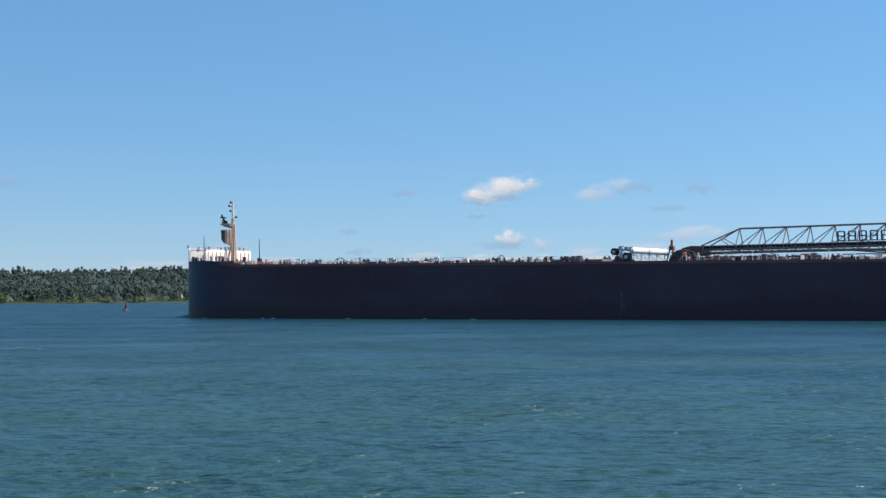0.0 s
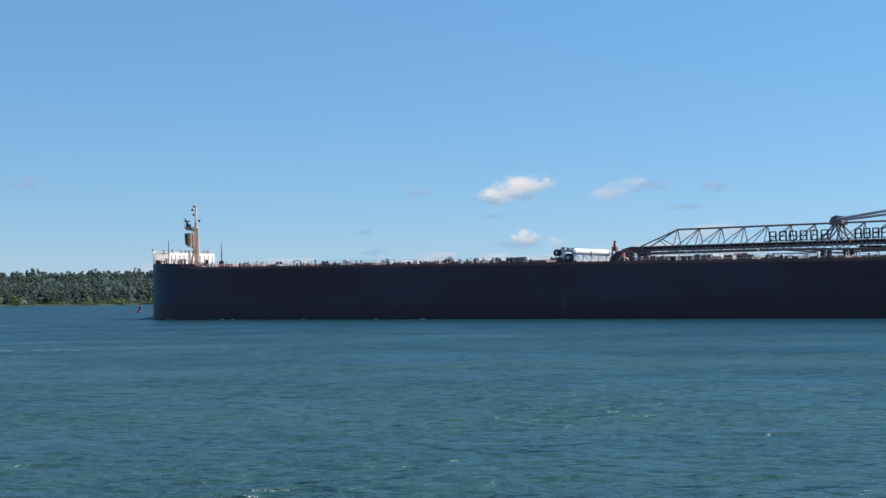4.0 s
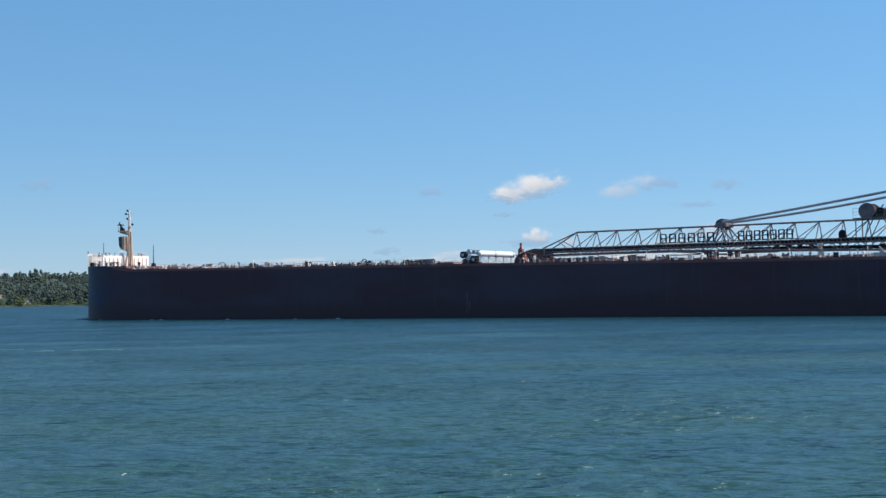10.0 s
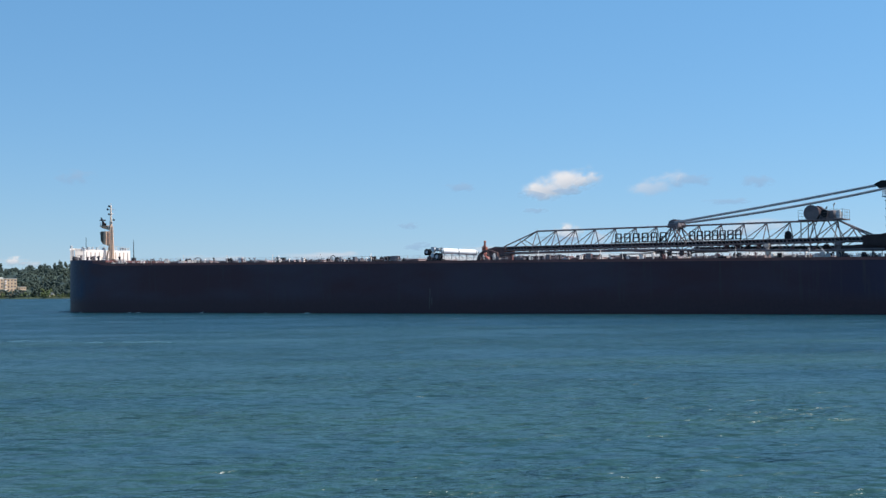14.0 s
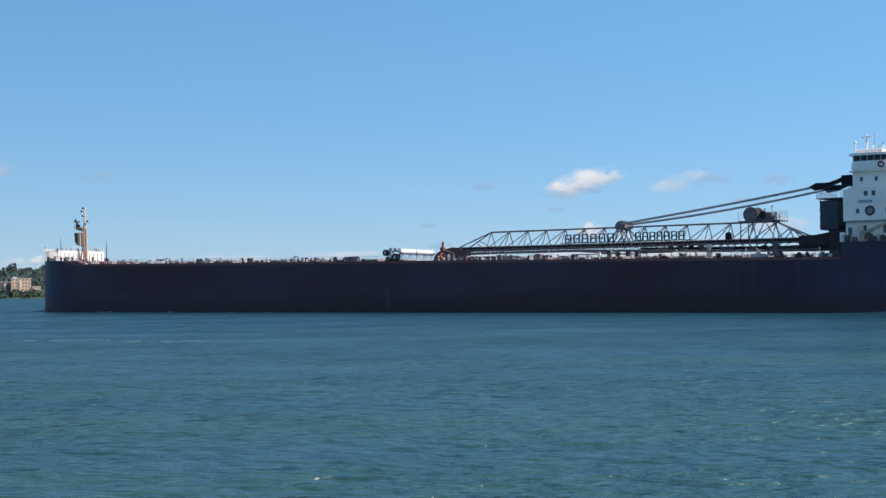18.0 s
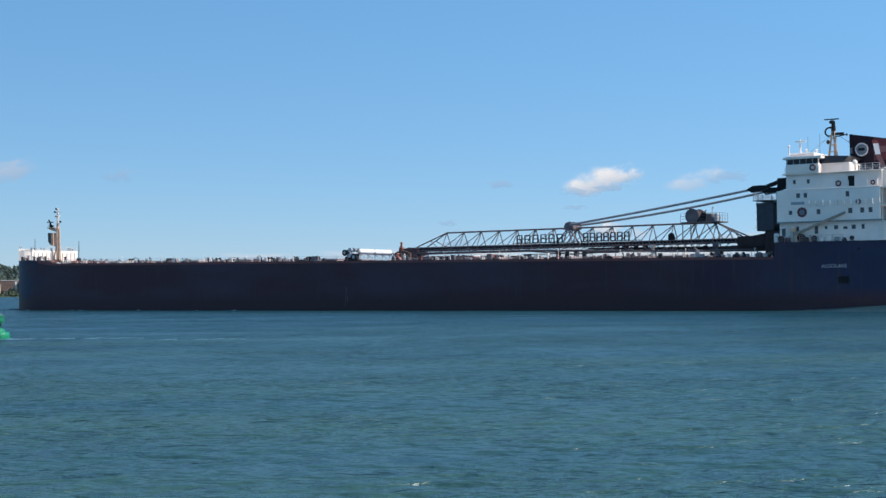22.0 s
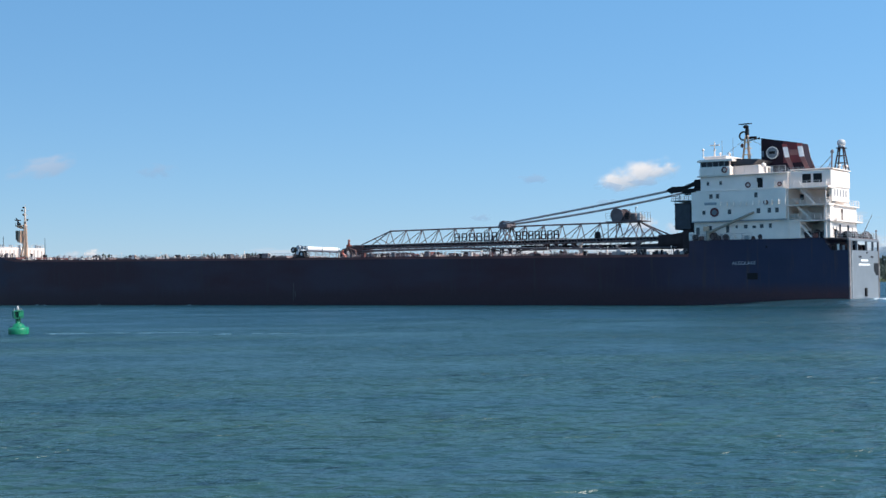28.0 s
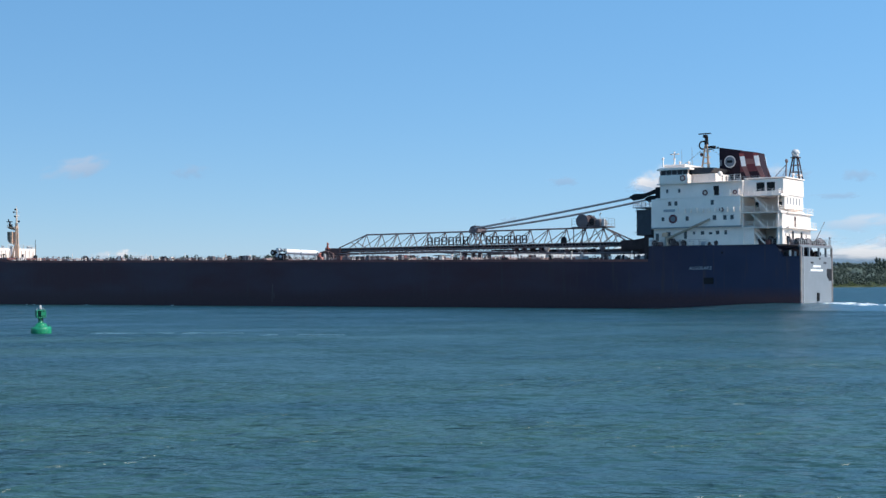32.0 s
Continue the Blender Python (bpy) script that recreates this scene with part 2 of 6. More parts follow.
    lim = nt.nodes.new("ShaderNodeMapRange")
    lim.inputs["From Max"].default_value, lim.inputs["To Min"].default_value, lim.inputs["To Max"].default_value = 0.8, 0.02, 0.58
    nt.links.new(fr.outputs[0], lim.inputs["Value"])
    mx = nt.nodes.new("ShaderNodeMixShader")
    nt.links.new(lim.outputs["Result"], mx.inputs["Fac"])
    nt.links.new(body.outputs[0], mx.inputs[1])
    nt.links.new(gloss.outputs[0], mx.inputs[2])
    nt.links.new(mx.outputs[0], nt.nodes["Material Output"].inputs["Surface"])
    return mat


WATER_BLUE, WATER_GREEN = (0.010, 0.044, 0.064, 1), (0.032, 0.077, 0.066, 1)
M["water"] = water_material("river_water", WATER_BLUE, WATER_GREEN)
M["wash"] = water_material("churned_river_water", (0.015, 0.060, 0.098, 1), (0.027, 0.075, 0.096, 1))

# ---- tools for building ----
def mesh_of(name, bm, mat, smooth=False):
    me = bpy.data.meshes.new(name)
    bmesh.ops.recalc_face_normals(bm, faces=bm.faces)
    bm.to_mesh(me)
    bm.free()
    me.materials.append(mat)
    if smooth:
        for f in me.polygons:
            f.use_smooth = True
    return me


def part(name, bm, mat, parent, label="", smooth=False):
    """Links a bmesh as one mesh under a thing or a part."""
    ob = new(name, mesh_of(name, bm, mat, smooth))
    ob.parent = parent
    if label:
        ob["label"] = label
    return ob


def hull_box(bm, x0, x1, y0, y1, z0, z1, bevel=0.0):
    r = bmesh.ops.create_cube(bm, size=1.0)
    bmesh.ops.scale(bm, vec=(x1 - x0, y1 - y0, z1 - z0), verts=r["verts"])
    bmesh.ops.translate(bm, vec=((x0 + x1) / 2, (y0 + y1) / 2, (z0 + z1) / 2), verts=r["verts"])
    if bevel:
        edges = list({e for v in r["verts"] for e in v.link_edges})
        bmesh.ops.bevel(bm, geom=edges, offset=bevel, segments=1, affect="EDGES")
    return bm


def box(x0, x1, y0, y1, z0, z1, bevel=0.03):
    return hull_box(bmesh.new(), x0, x1, y0, y1, z0, z1, bevel)


def rod(bm, p, q, r, n=6, r2=None):
    """A round bar from p to q, into bm."""
    p, q = Vector(p), Vector(q)
    d = q - p
    res = bmesh.ops.create_cone(bm, cap_ends=True, segments=n, radius1=r, radius2=r if r2 is None else r2, depth=d.length)
    m4 = Matrix.Translation((p + q) / 2) @ d.to_track_quat("Z", "Y").to_matrix().to_4x4()
    bmesh.ops.transform(bm, matrix=m4, verts=res["verts"])
    return bm


def bar(p, q, r, n=6, r2=None):
    return rod(bmesh.new(), p, q, r, n, r2)


def ball(bm, c, r, sz=1.0, u=12, v=8):
    res = bmesh.ops.create_uvsphere(bm, u_segments=u, v_segments=v, radius=r)
    bmesh.ops.scale(bm, vec=(1, 1, sz), verts=res["verts"])
    bmesh.ops.translate(bm, vec=c, verts=res["verts"])
    return bm


def prism(outline, y0, y1):
    """An outline in (x, z), drawn out from y0 to y1."""
    bm = bmesh.new()
    a = [bm.verts.new((x, y0, z)) for x, z in outline]
    b = [bm.verts.new((x, y1, z)) for x, z in outline]
    n = len(a)
    bm.faces.new(a), bm.faces.new(b[::-1])
    for i in range(n):
        bm.faces.new((a[i], b[i], b[(i + 1) % n], a[(i + 1) % n]))
    return bm


def plan(outline, z0, z1):
    """An outline in (x, y), raised from z0 to z1."""
    bm = bmesh.new()
    a = [bm.verts.new((x, y, z0)) for x, y in outline]
    b = [bm.verts.new((x, y, z1)) for x, y in outline]
    n = len(a)
    bm.faces.new(a), bm.faces.new(b[::-1])
    for i in range(n):
        bm.faces.new((a[i], b[i], b[(i + 1) % n], a[(i + 1) % n]))
    return bm


def thing(name, label, category, group="", kind="", at=(0, 0, 0)):
    ob = new(name)
    ob.location = at
    return tagged(ob, label, category, group, kind)

# ---- water and land ----
WAVES = np.random.RandomState(7)


def wave_height(x, y, cell):
    """Wind waves of many lengths; those shorter than the cell can carry fade out."""
    z = np.zeros_like(x)
    for i in range(60):
        length = 0.4 * (1.7 / 0.4) ** (WAVES.rand() ** 1.4)
        way = radians(262) + WAVES.normal(0, 0.42)
        k = 2 * math.pi / length
        ph = (x * math.cos(way) + y * math.sin(way)) * k + WAVES.rand() * 6.28
        fade = np.clip((length / cell - 2.5) / 3, 0, 1)
        z += fade * 0.0042 * length ** 0.9 * (np.sin(ph) + 0.25 * np.sin(2 * ph + 1.3))
    return z


def build_water():
    """One sheet to the horizon, finest where the waves lie near."""
    az = np.concatenate([np.linspace(-180, -30, 26)[:-1], np.linspace(-30, 30, 861)[:-1], np.linspace(30, 180, 26)[:-1]])
    r = np.concatenate([[0.3, 5, 11, 16], np.geomspace(20, 400, 680), np.geomspace(440, 4700, 40)])
    A, R = np.meshgrid(np.radians(az), r)
    x, y = R * np.sin(A), R * np.cos(A)
    cell = np.gradient(r)[:, None] * np.ones_like(A)
    wide = (np.abs(A) > radians(30.1)) * 50.0
    z = wave_height(x, y, np.maximum(cell, wide))
    na, nr = len(az), len(r)
    co = np.stack([x, y, z], -1).reshape(-1, 3)
    i = np.arange(nr - 1)[:, None] * na
    j = np.arange(na)[None, :]
    jn = (j + 1) % na
    quads = np.stack([i + j, i + na + j, i + na + jn, i + jn], -1).reshape(-1, 4)
    me = bpy.data.meshes.new("water")
    me.vertices.add(len(co))
    me.vertices.foreach_set("co", co.ravel().astype(np.float32))
    me.loops.add(quads.size)
    me.loops.foreach_set("vertex_index", quads[:, ::-1].ravel().astype(np.int32))
    me.polygons.add(len(quads))
    me.polygons.foreach_set("loop_start", np.arange(0, quads.size, 4, dtype=np.int32))
    me.polygons.foreach_set("use_smooth", np.ones(len(quads), dtype=bool))
    me.update(calc_edges=True)
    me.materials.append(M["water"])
    ob = new("water", me)
    return tagged(ob, "wide blue-green river with small wind ripples", "water", kind="structure")


water = build_water()

# far shore: bearing in degrees to the right of the y axis, and distance of the water's edge
SHORE = [(-60, 700), (-40, 1300), (-28, 1500), (-19, 1380), (-16, 1330), (-14.6, 1300), (-11, 1210), (-7, 1230), (-2, 1350),
         (4, 1550), (10, 1750), (15, 1880), (18, 2100), (24, 2600), (34, 3000), (60, 3000)]


def shore(az):
    d = float(np.interp(az, [s[0] for s in SHORE], [s[1] for s in SHORE]))
    return d + 9 * math.sin(az * 5.1) + 5 * math.sin(az * 13.7 + 1)


def polar(az, d, z=0.0):
    return Vector((d * math.sin(radians(az)), d * math.cos(radians(az)), z))


def land_height(az, back):
    """Height of the ground, back metres behind the water's edge."""
    rise = 1.2 * min(1, back / 6) + 0.012 * max(0, back - 6)
    hill = max(0, back - 40) / 330
    return rise + min(1, hill) * (22 + 6 * noise.noise((az * 0.25, back * 0.004, 0)))


def build_land():
    bm = bmesh.new()
    backs = (-8, 0, 3, 8, 20, 45, 90, 160, 260, 400, 650, 1000)
    grid = []
    for i in range(241):
        az = -60 + i * 0.5
        row = []
        for b in backs:
            z = -1.0 if b < 0 else land_height(az, b) + (0.15 if b == 0 else 0)
            row.append(bm.verts.new(polar(az, shore(az) + b, z)))
        grid.append(row)
    for a, b in zip(grid, grid[1:]):
        for i in range(len(backs) - 1):
            bm.faces.new((a[i], a[i + 1], b[i + 1], b[i]))
    ob = new("ground", mesh_of("ground", bm, M["land"], True))
    tagged(ob, "low green far bank rising to a wooded slope", "ground", kind="structure")


build_land()


def build_near_bank():
    """The grassy bank from which the river is watched."""
    bm = bmesh.new()
    rows = []
    for i in range(81):
        x = -400 + 10 * i
        w = 1.2 * noise.noise((x * 0.03, 1.0, 0))
        rows.append([bm.verts.new((x, y + w, z)) for y, z in ((11, -1.2), (6, 0.2), (2.6, 2.1), (-1, 2.5), (-14, 2.7), (-60, 3.6), (-320, 7.0))])
    for a, b in zip(rows, rows[1:]):
        for k in range(6):
            bm.faces.new((a[k], b[k], b[k + 1], a[k + 1])[::-1])
    ob = new("near_bank", mesh_of("near_bank", bm, M["land"], True))
    tagged(ob, "low grassy near bank of the river", "ground", kind="structure")


build_near_bank()


# ---- woods on the far bank ----
def clumps(spots, mat, name, label, category, sheets=(), lobes_=20):
    """Crowns of uneven leafy lobes, roughened by loose sprays of leaves. spots: (place, height, width, number of sprays)."""
    rs = np.random.RandomState(3)
    bm = bmesh.new()
    bmesh.ops.create_icosphere(bm, subdivisions=1, radius=1.0)
    bm.verts.ensure_lookup_table()
    globe = np.array([tuple(v.co) for v in bm.verts])
    sides = np.array([[v.index for v in f.verts] for f in bm.faces])
    bm.free()
    nv, L = len(globe), lobes_
    verts, faces, at = [], [], 0
    for p, hgt, wid, n in spots:
        p = np.array(p)
        # lobes thick at the middle of the crown, a few small ones on top
        up = np.linspace(0.16, 0.90, L) + rs.uniform(-0.05, 0.05, L)
        reach = wid * 0.36 * np.sqrt(np.clip(1 - ((up - 0.42) / 0.60) ** 2, 0.02, 1))
        turn = rs.uniform(0, 6.283, L)
        mid = np.stack([reach * np.cos(turn), reach * np.sin(turn), up * hgt], 1)
        size = np.stack([wid * 0.14 * (1.15 - 0.45 * up)] * 2 + [hgt * 0.12 * (1.1 - 0.3 * up)], 1) * rs.uniform(0.8, 1.25, (L, 1))
        body = mid[:, None, :] + globe[None] * size[:, None, :] * rs.uniform(0.45, 1.35, (L, nv, 1)) + p
        verts.append(body.reshape(-1, 3))
        faces.append((sides[None] + nv * np.arange(L)[:, None, None]).reshape(-1, 3) + at)
        at += nv * L
        d = rs.normal(0, 1, (n, 3))
        d /= np.linalg.norm(d, axis=1)[:, None]
        k = rs.randint(0, L, n)
        c = mid[k] + d * size[k] * (0.95 + 0.30 * rs.rand(n, 1))
        c[:, 2] = np.maximum(c[:, 2], 0.04 * hgt)
        corner = rs.normal(0, 1, (n, 3, 3))
        corner /= np.linalg.norm(corner, axis=2)[:, :, None]
        tri = c[:, None, :] + corner * (0.035 * wid + 0.16) * (0.6 + 0.8 * rs.rand(n, 1, 1)) + p
        verts.append(tri.reshape(-1, 3))
        faces.append(np.arange(3 * n).reshape(-1, 3) + at)
        at += 3 * n
    for a0, a1 in sheets:
        # the dim understorey between the trees
        na, backs = int((a1 - a0) / 0.06), np.concatenate([[15, 18, 22, 28], np.arange(36, 520, 14.0)])
        g = []
        for a in np.linspace(a0, a1, na):
            town = -18.6 < a < -14.75
            for b in backs:
                up = 0.4 if b < 16 or (town and b < 75) else 3.2 * min(1, (b - 14) / 42) + rs.uniform(-1.2, 1.2)
                q = polar(a + rs.uniform(-0.045, 0.045), shore(a) + b + rs.uniform(-2, 2), land_height(a, b) + up)
                g.append(tuple(q))
        nb = len(backs)
        i = (np.arange(na - 1)[:, None] * nb + np.arange(nb - 1)[None]).ravel()
        verts.append(np.array(g))
        faces.append(np.concatenate([np.stack([i, i + nb, i + nb + 1], 1), np.stack([i, i + nb + 1, i + 1], 1)]) + at)
        at += len(g)
    co, tris = np.concatenate(verts), np.concatenate(faces)
    me = bpy.data.meshes.new(name)
    me.from_pydata(co.tolist(), [], tris.tolist())
    me.polygons.foreach_set("use_smooth", np.ones(len(tris), dtype=bool))
    me.materials.append(mat)
    return tagged(new(name, me), label, category, kind="stuff")


def plant_woods():
    rs = random.Random(11)
    trees, shrubs = [], []

    def tree(az, back, lo, hi, n):
        hgt = rs.uniform(lo - 3.0, hi - 0.5) * (1 + 0.12 * noise.noise((az * 1.3, back * 0.02, 3)))
        trees.append((polar(az, shore(az) + back, land_height(az, back) - 0.5), hgt, hgt * rs.uniform(0.6, 1.1), n))

    for lo, hi, dense in ((-24, -18, 1), (-18, -5.5, 5), (-5.5, 13, 1), (13, 18.5, 5), (18.5, 24, 1)):
        az = float(lo)
        while az < hi:
            town = -18.6 < az < -14.75
            for _ in range(dense if not town else 4):
                tree(az + rs.uniform(-0.15, 0.15), (75 if town else 18) + 90 * rs.random() ** 1.3, 8, 14, 300)
                tree(az + rs.uniform(-0.15, 0.15), 110 + 300 * rs.random(), 8, 13, 200)
                tree(az + rs.uniform(-0.15, 0.15), 90 + 250 * rs.random(), 8, 13, 200)
                tree(az + rs.uniform(-0.15, 0.15), 330 + 130 * rs.random(), 8, 13, 200)
            if dense == 5:
                for _ in range(3 if town else 8):
                    back = rs.uniform(1, 22)
                    h2 = rs.uniform(1.0, 2.6) + max(0.0, 5.5 * noise.noise((az * 2.6, 7.0, 0)) + 0.12 * back)
                    shrubs.append((polar(az + rs.uniform(-0.15, 0.15), shore(az) + back, land_height(az, back) - 0.2), h2, h2 * rs.uniform(1.0, 1.9), 40))
            az += math.degrees(6.5 / shore(az))
    # tall trees that stand out on the skyline
    for az, back, h in ((16.15, 330, 20), (16.32, 330, 19), (16.48, 340, 17), (17.3, 335, 19), (14.9, 40, 13), (15.6, 50, 14), (-13.48, 340, 15.5), (-13.66, 345, 16.5), (-14.25, 340, 14), (-13.3, 345, 13), (-12.2, 340, 13), (-9.6, 340, 13.5), (-15.9, 350, 14)):
        trees.append((polar(az, shore(az) + back, land_height(az, back)), h, h * 0.8, 500))
    for az, back, h in ((-15.78, 22, 8.5), (-15.66, 18, 7.5), (-15.52, 24, 7.0), (-15.36, 18, 6.0), (-15.2, 26, 8.0), (-14.95, 20, 7.5), (-16.05, 22, 6.5), (-16.3, 24, 8.0), (-16.6, 20, 6.0)):
        trees.append((polar(az, shore(az) + back, 0.8), h, h * 1.2, 150))
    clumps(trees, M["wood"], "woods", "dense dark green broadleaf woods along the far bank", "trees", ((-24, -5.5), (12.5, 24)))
    clumps(shrubs, M["reed"], "bank_shrubs", "yellow-green shrubs and reeds at the water's edge", "shrubs", lobes_=5)


plant_woods()


# ---- blue ridge beyond the woods ----
def build_far_hills():
    bm = bmesh.new()
    rows = []
    for i in range(181):
        az = -45 + i * 0.5
        top = (94 if az > 10 else 66) + (10 if az > 10 else 22) * noise.noise((az * 0.12, 4.0, 0)) + 7 * noise.noise((az * 0.6, 9.0, 0)) - (26 if az < 8 else 0)
        rows.append([bm.verts.new(polar(az, 4300 + d, z)) for d, z in ((-250, -2), (-60, top * 0.7), (0, top), (120, top * 0.8))])
    for a, b in zip(rows, rows[1:]):
        for k in range(3):
            bm.faces.new((a[k], a[k + 1], b[k + 1], b[k]))
    # one blue-grey colour gives the ridge its haze
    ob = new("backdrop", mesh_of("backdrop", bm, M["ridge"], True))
    tagged(ob, "distant wooded ridge coloured with blue haze", "hills", kind="structure")


build_far_hills()

# ---- clouds: far off, drifting slowly to the right ----
def cloud_material(name, low, high, dense):
    mat = bpy.data.materials.new(name)
    mat.use_nodes = True
    nt = mat.node_tree
    nt.nodes.remove(nt.nodes["Principled BSDF"])
    tc = nt.nodes.new("ShaderNodeTexCoord")
    sep = nt.nodes.new("ShaderNodeSeparateXYZ")
    nt.links.new(tc.outputs["Object"], sep.inputs[0])
    rnd = nt.nodes.new("ShaderNodeObjectInfo")
    shift = nt.nodes.new("ShaderNodeVectorMath")
    shift.operation = "MULTIPLY_ADD"
    shift.inputs[1].default_value = (1.9, 1.7, 1.3)
    comb = nt.nodes.new("ShaderNodeCombineXYZ")
    big = nt.nodes.new("ShaderNodeMath")
    big.operation, big.inputs[1].default_value = "MULTIPLY", 40
    nt.links.new(rnd.outputs["Random"], big.inputs[0])
    nt.links.new(big.outputs[0], comb.inputs[2])
    nt.links.new(tc.outputs["Object"], shift.inputs[0])
    nt.links.new(comb.outputs[0], shift.inputs[2])
    n = nt.nodes.new("ShaderNodeTexNoise")
    n.inputs["Scale"].default_value, n.inputs["Detail"].default_value, n.inputs["Roughness"].default_value = 1.0, 3, 0.5
    nt.links.new(shift.outputs[0], n.inputs["Vector"])
    ln = nt.nodes.new("ShaderNodeVectorMath")
    ln.operation = "LENGTH"
    nt.links.new(tc.outputs["Object"], ln.inputs[0])
    # dense in the middle, frayed at the rim
    core = nt.nodes.new("ShaderNodeMath")
    core.operation, core.inputs[0].default_value = "SUBTRACT", 0.72
    nt.links.new(ln.outputs["Value"], core.inputs[1])
    fray = nt.nodes.new("ShaderNodeMath")
    fray.operation, fray.inputs[1].default_value, fray.inputs[2].default_value = "MULTIPLY_ADD", 1.9, -0.95
    nt.links.new(n.outputs["Fac"], fray.inputs[0])
    tot = nt.nodes.new("ShaderNodeMath")
    tot.operation = "ADD"
    nt.links.new(core.outputs[0], tot.inputs[0])
    nt.links.new(fray.outputs[0], tot.inputs[1])
    rg = nt.nodes.new("ShaderNodeMapRange")
    rg.interpolation_type = "SMOOTHSTEP"
    rg.inputs["From Min"].default_value, rg.inputs["From Max"].default_value, rg.inputs["To Max"].default_value = -0.08, 0.66, dense
    nt.links.new(tot.outputs[0], rg.inputs["Value"])
    rim = nt.nodes.new("ShaderNodeMapRange")
    rim.interpolation_type = "SMOOTHSTEP"
    rim.inputs["From Min"].default_value, rim.inputs["From Max"].default_value = 0.98, 0.55
    nt.links.new(ln.outputs["Value"], rim.inputs["Value"])
    veil = nt.nodes.new("ShaderNodeMath")
    veil.operation = "MULTIPLY"
    nt.links.new(rg.outputs["Result"], veil.inputs[0])
    nt.links.new(rim.outputs["Result"], veil.inputs[1])
    # sunlit top and shaded base are put into the glow colour by height
    shade = nt.nodes.new("ShaderNodeMapRange")
    shade.inputs["From Min"].default_value, shade.inputs["From Max"].default_value = -0.55, 0.35
    nt.links.new(sep.outputs["Z"], shade.inputs["Value"])
    col = nt.nodes.new("ShaderNodeMix")
    col.data_type = "RGBA"
    col.inputs["A"].default_value, col.inputs["B"].default_value = (*low, 1), (*high, 1)
    nt.links.new(shade.outputs["Result"], col.inputs["Factor"])
    em = nt.nodes.new("ShaderNodeEmission")
    nt.links.new(col.outputs["Result"], em.inputs["Color"])
    clear_ = nt.nodes.new("ShaderNodeBsdfTransparent")
    mx = nt.nodes.new("ShaderNodeMixShader")
    nt.links.new(veil.outputs[0], mx.inputs["Fac"])
    nt.links.new(clear_.outputs[0], mx.inputs[1])
    nt.links.new(em.outputs[0], mx.inputs[2])
    nt.links.new(mx.outputs[0], nt.nodes["Material Output"].inputs["Surface"])
    return mat


CLOUD = {
    "white": cloud_material("bright_cumulus", (0.40, 0.50, 0.63), (0.86, 0.84, 0.85), 0.92),
    "thin": cloud_material("thin_cloud", (0.40, 0.53, 0.70), (0.66, 0.70, 0.78), 0.62),
    # pale haze over the horizon, painted as a glowing veil
    "bank": cloud_material("horizon_haze", (0.60, 0.64, 0.70), (0.78, 0.79, 0.82), 0.95),
    "dim": cloud_material("dim_cumulus", (0.34, 0.47, 0.65), (0.46, 0.55, 0.70), 0.75),
    "grey": cloud_material("grey_wisp", (0.28, 0.43, 0.64), (0.33, 0.49, 0.70), 0.60),
}
CLOUD_AT = 4000.0
CLOUDS = []


def cloud(az, up, wide, high, look_, drift, label):
    """A frayed, bowed veil far off. az in degrees, up as rise over run, sizes in metres."""
    bm = bmesh.new()
    vs = [bm.verts.new((x, 0.12 * (x * x + z * z), z)) for z in np.linspace(-1, 1, 5) for x in np.linspace(-1, 1, 7)]
    for j in range(4):
        for i in range(6):
            q = j * 7 + i
            bm.faces.new((vs[q], vs[q + 1], vs[q + 8], vs[q + 7]))
    ob = new("cloud", mesh_of("cloud", bm, CLOUD[look_], True))
    ob.scale = (wide / 2, 60, high / 2)
    ob.visible_shadow = False
    tagged(ob, label, "cloud", "drifting clouds", "structure")
    CLOUDS.append((ob, az, up, drift, -14 if up > 0.07 and look_ != "grey" else 0))


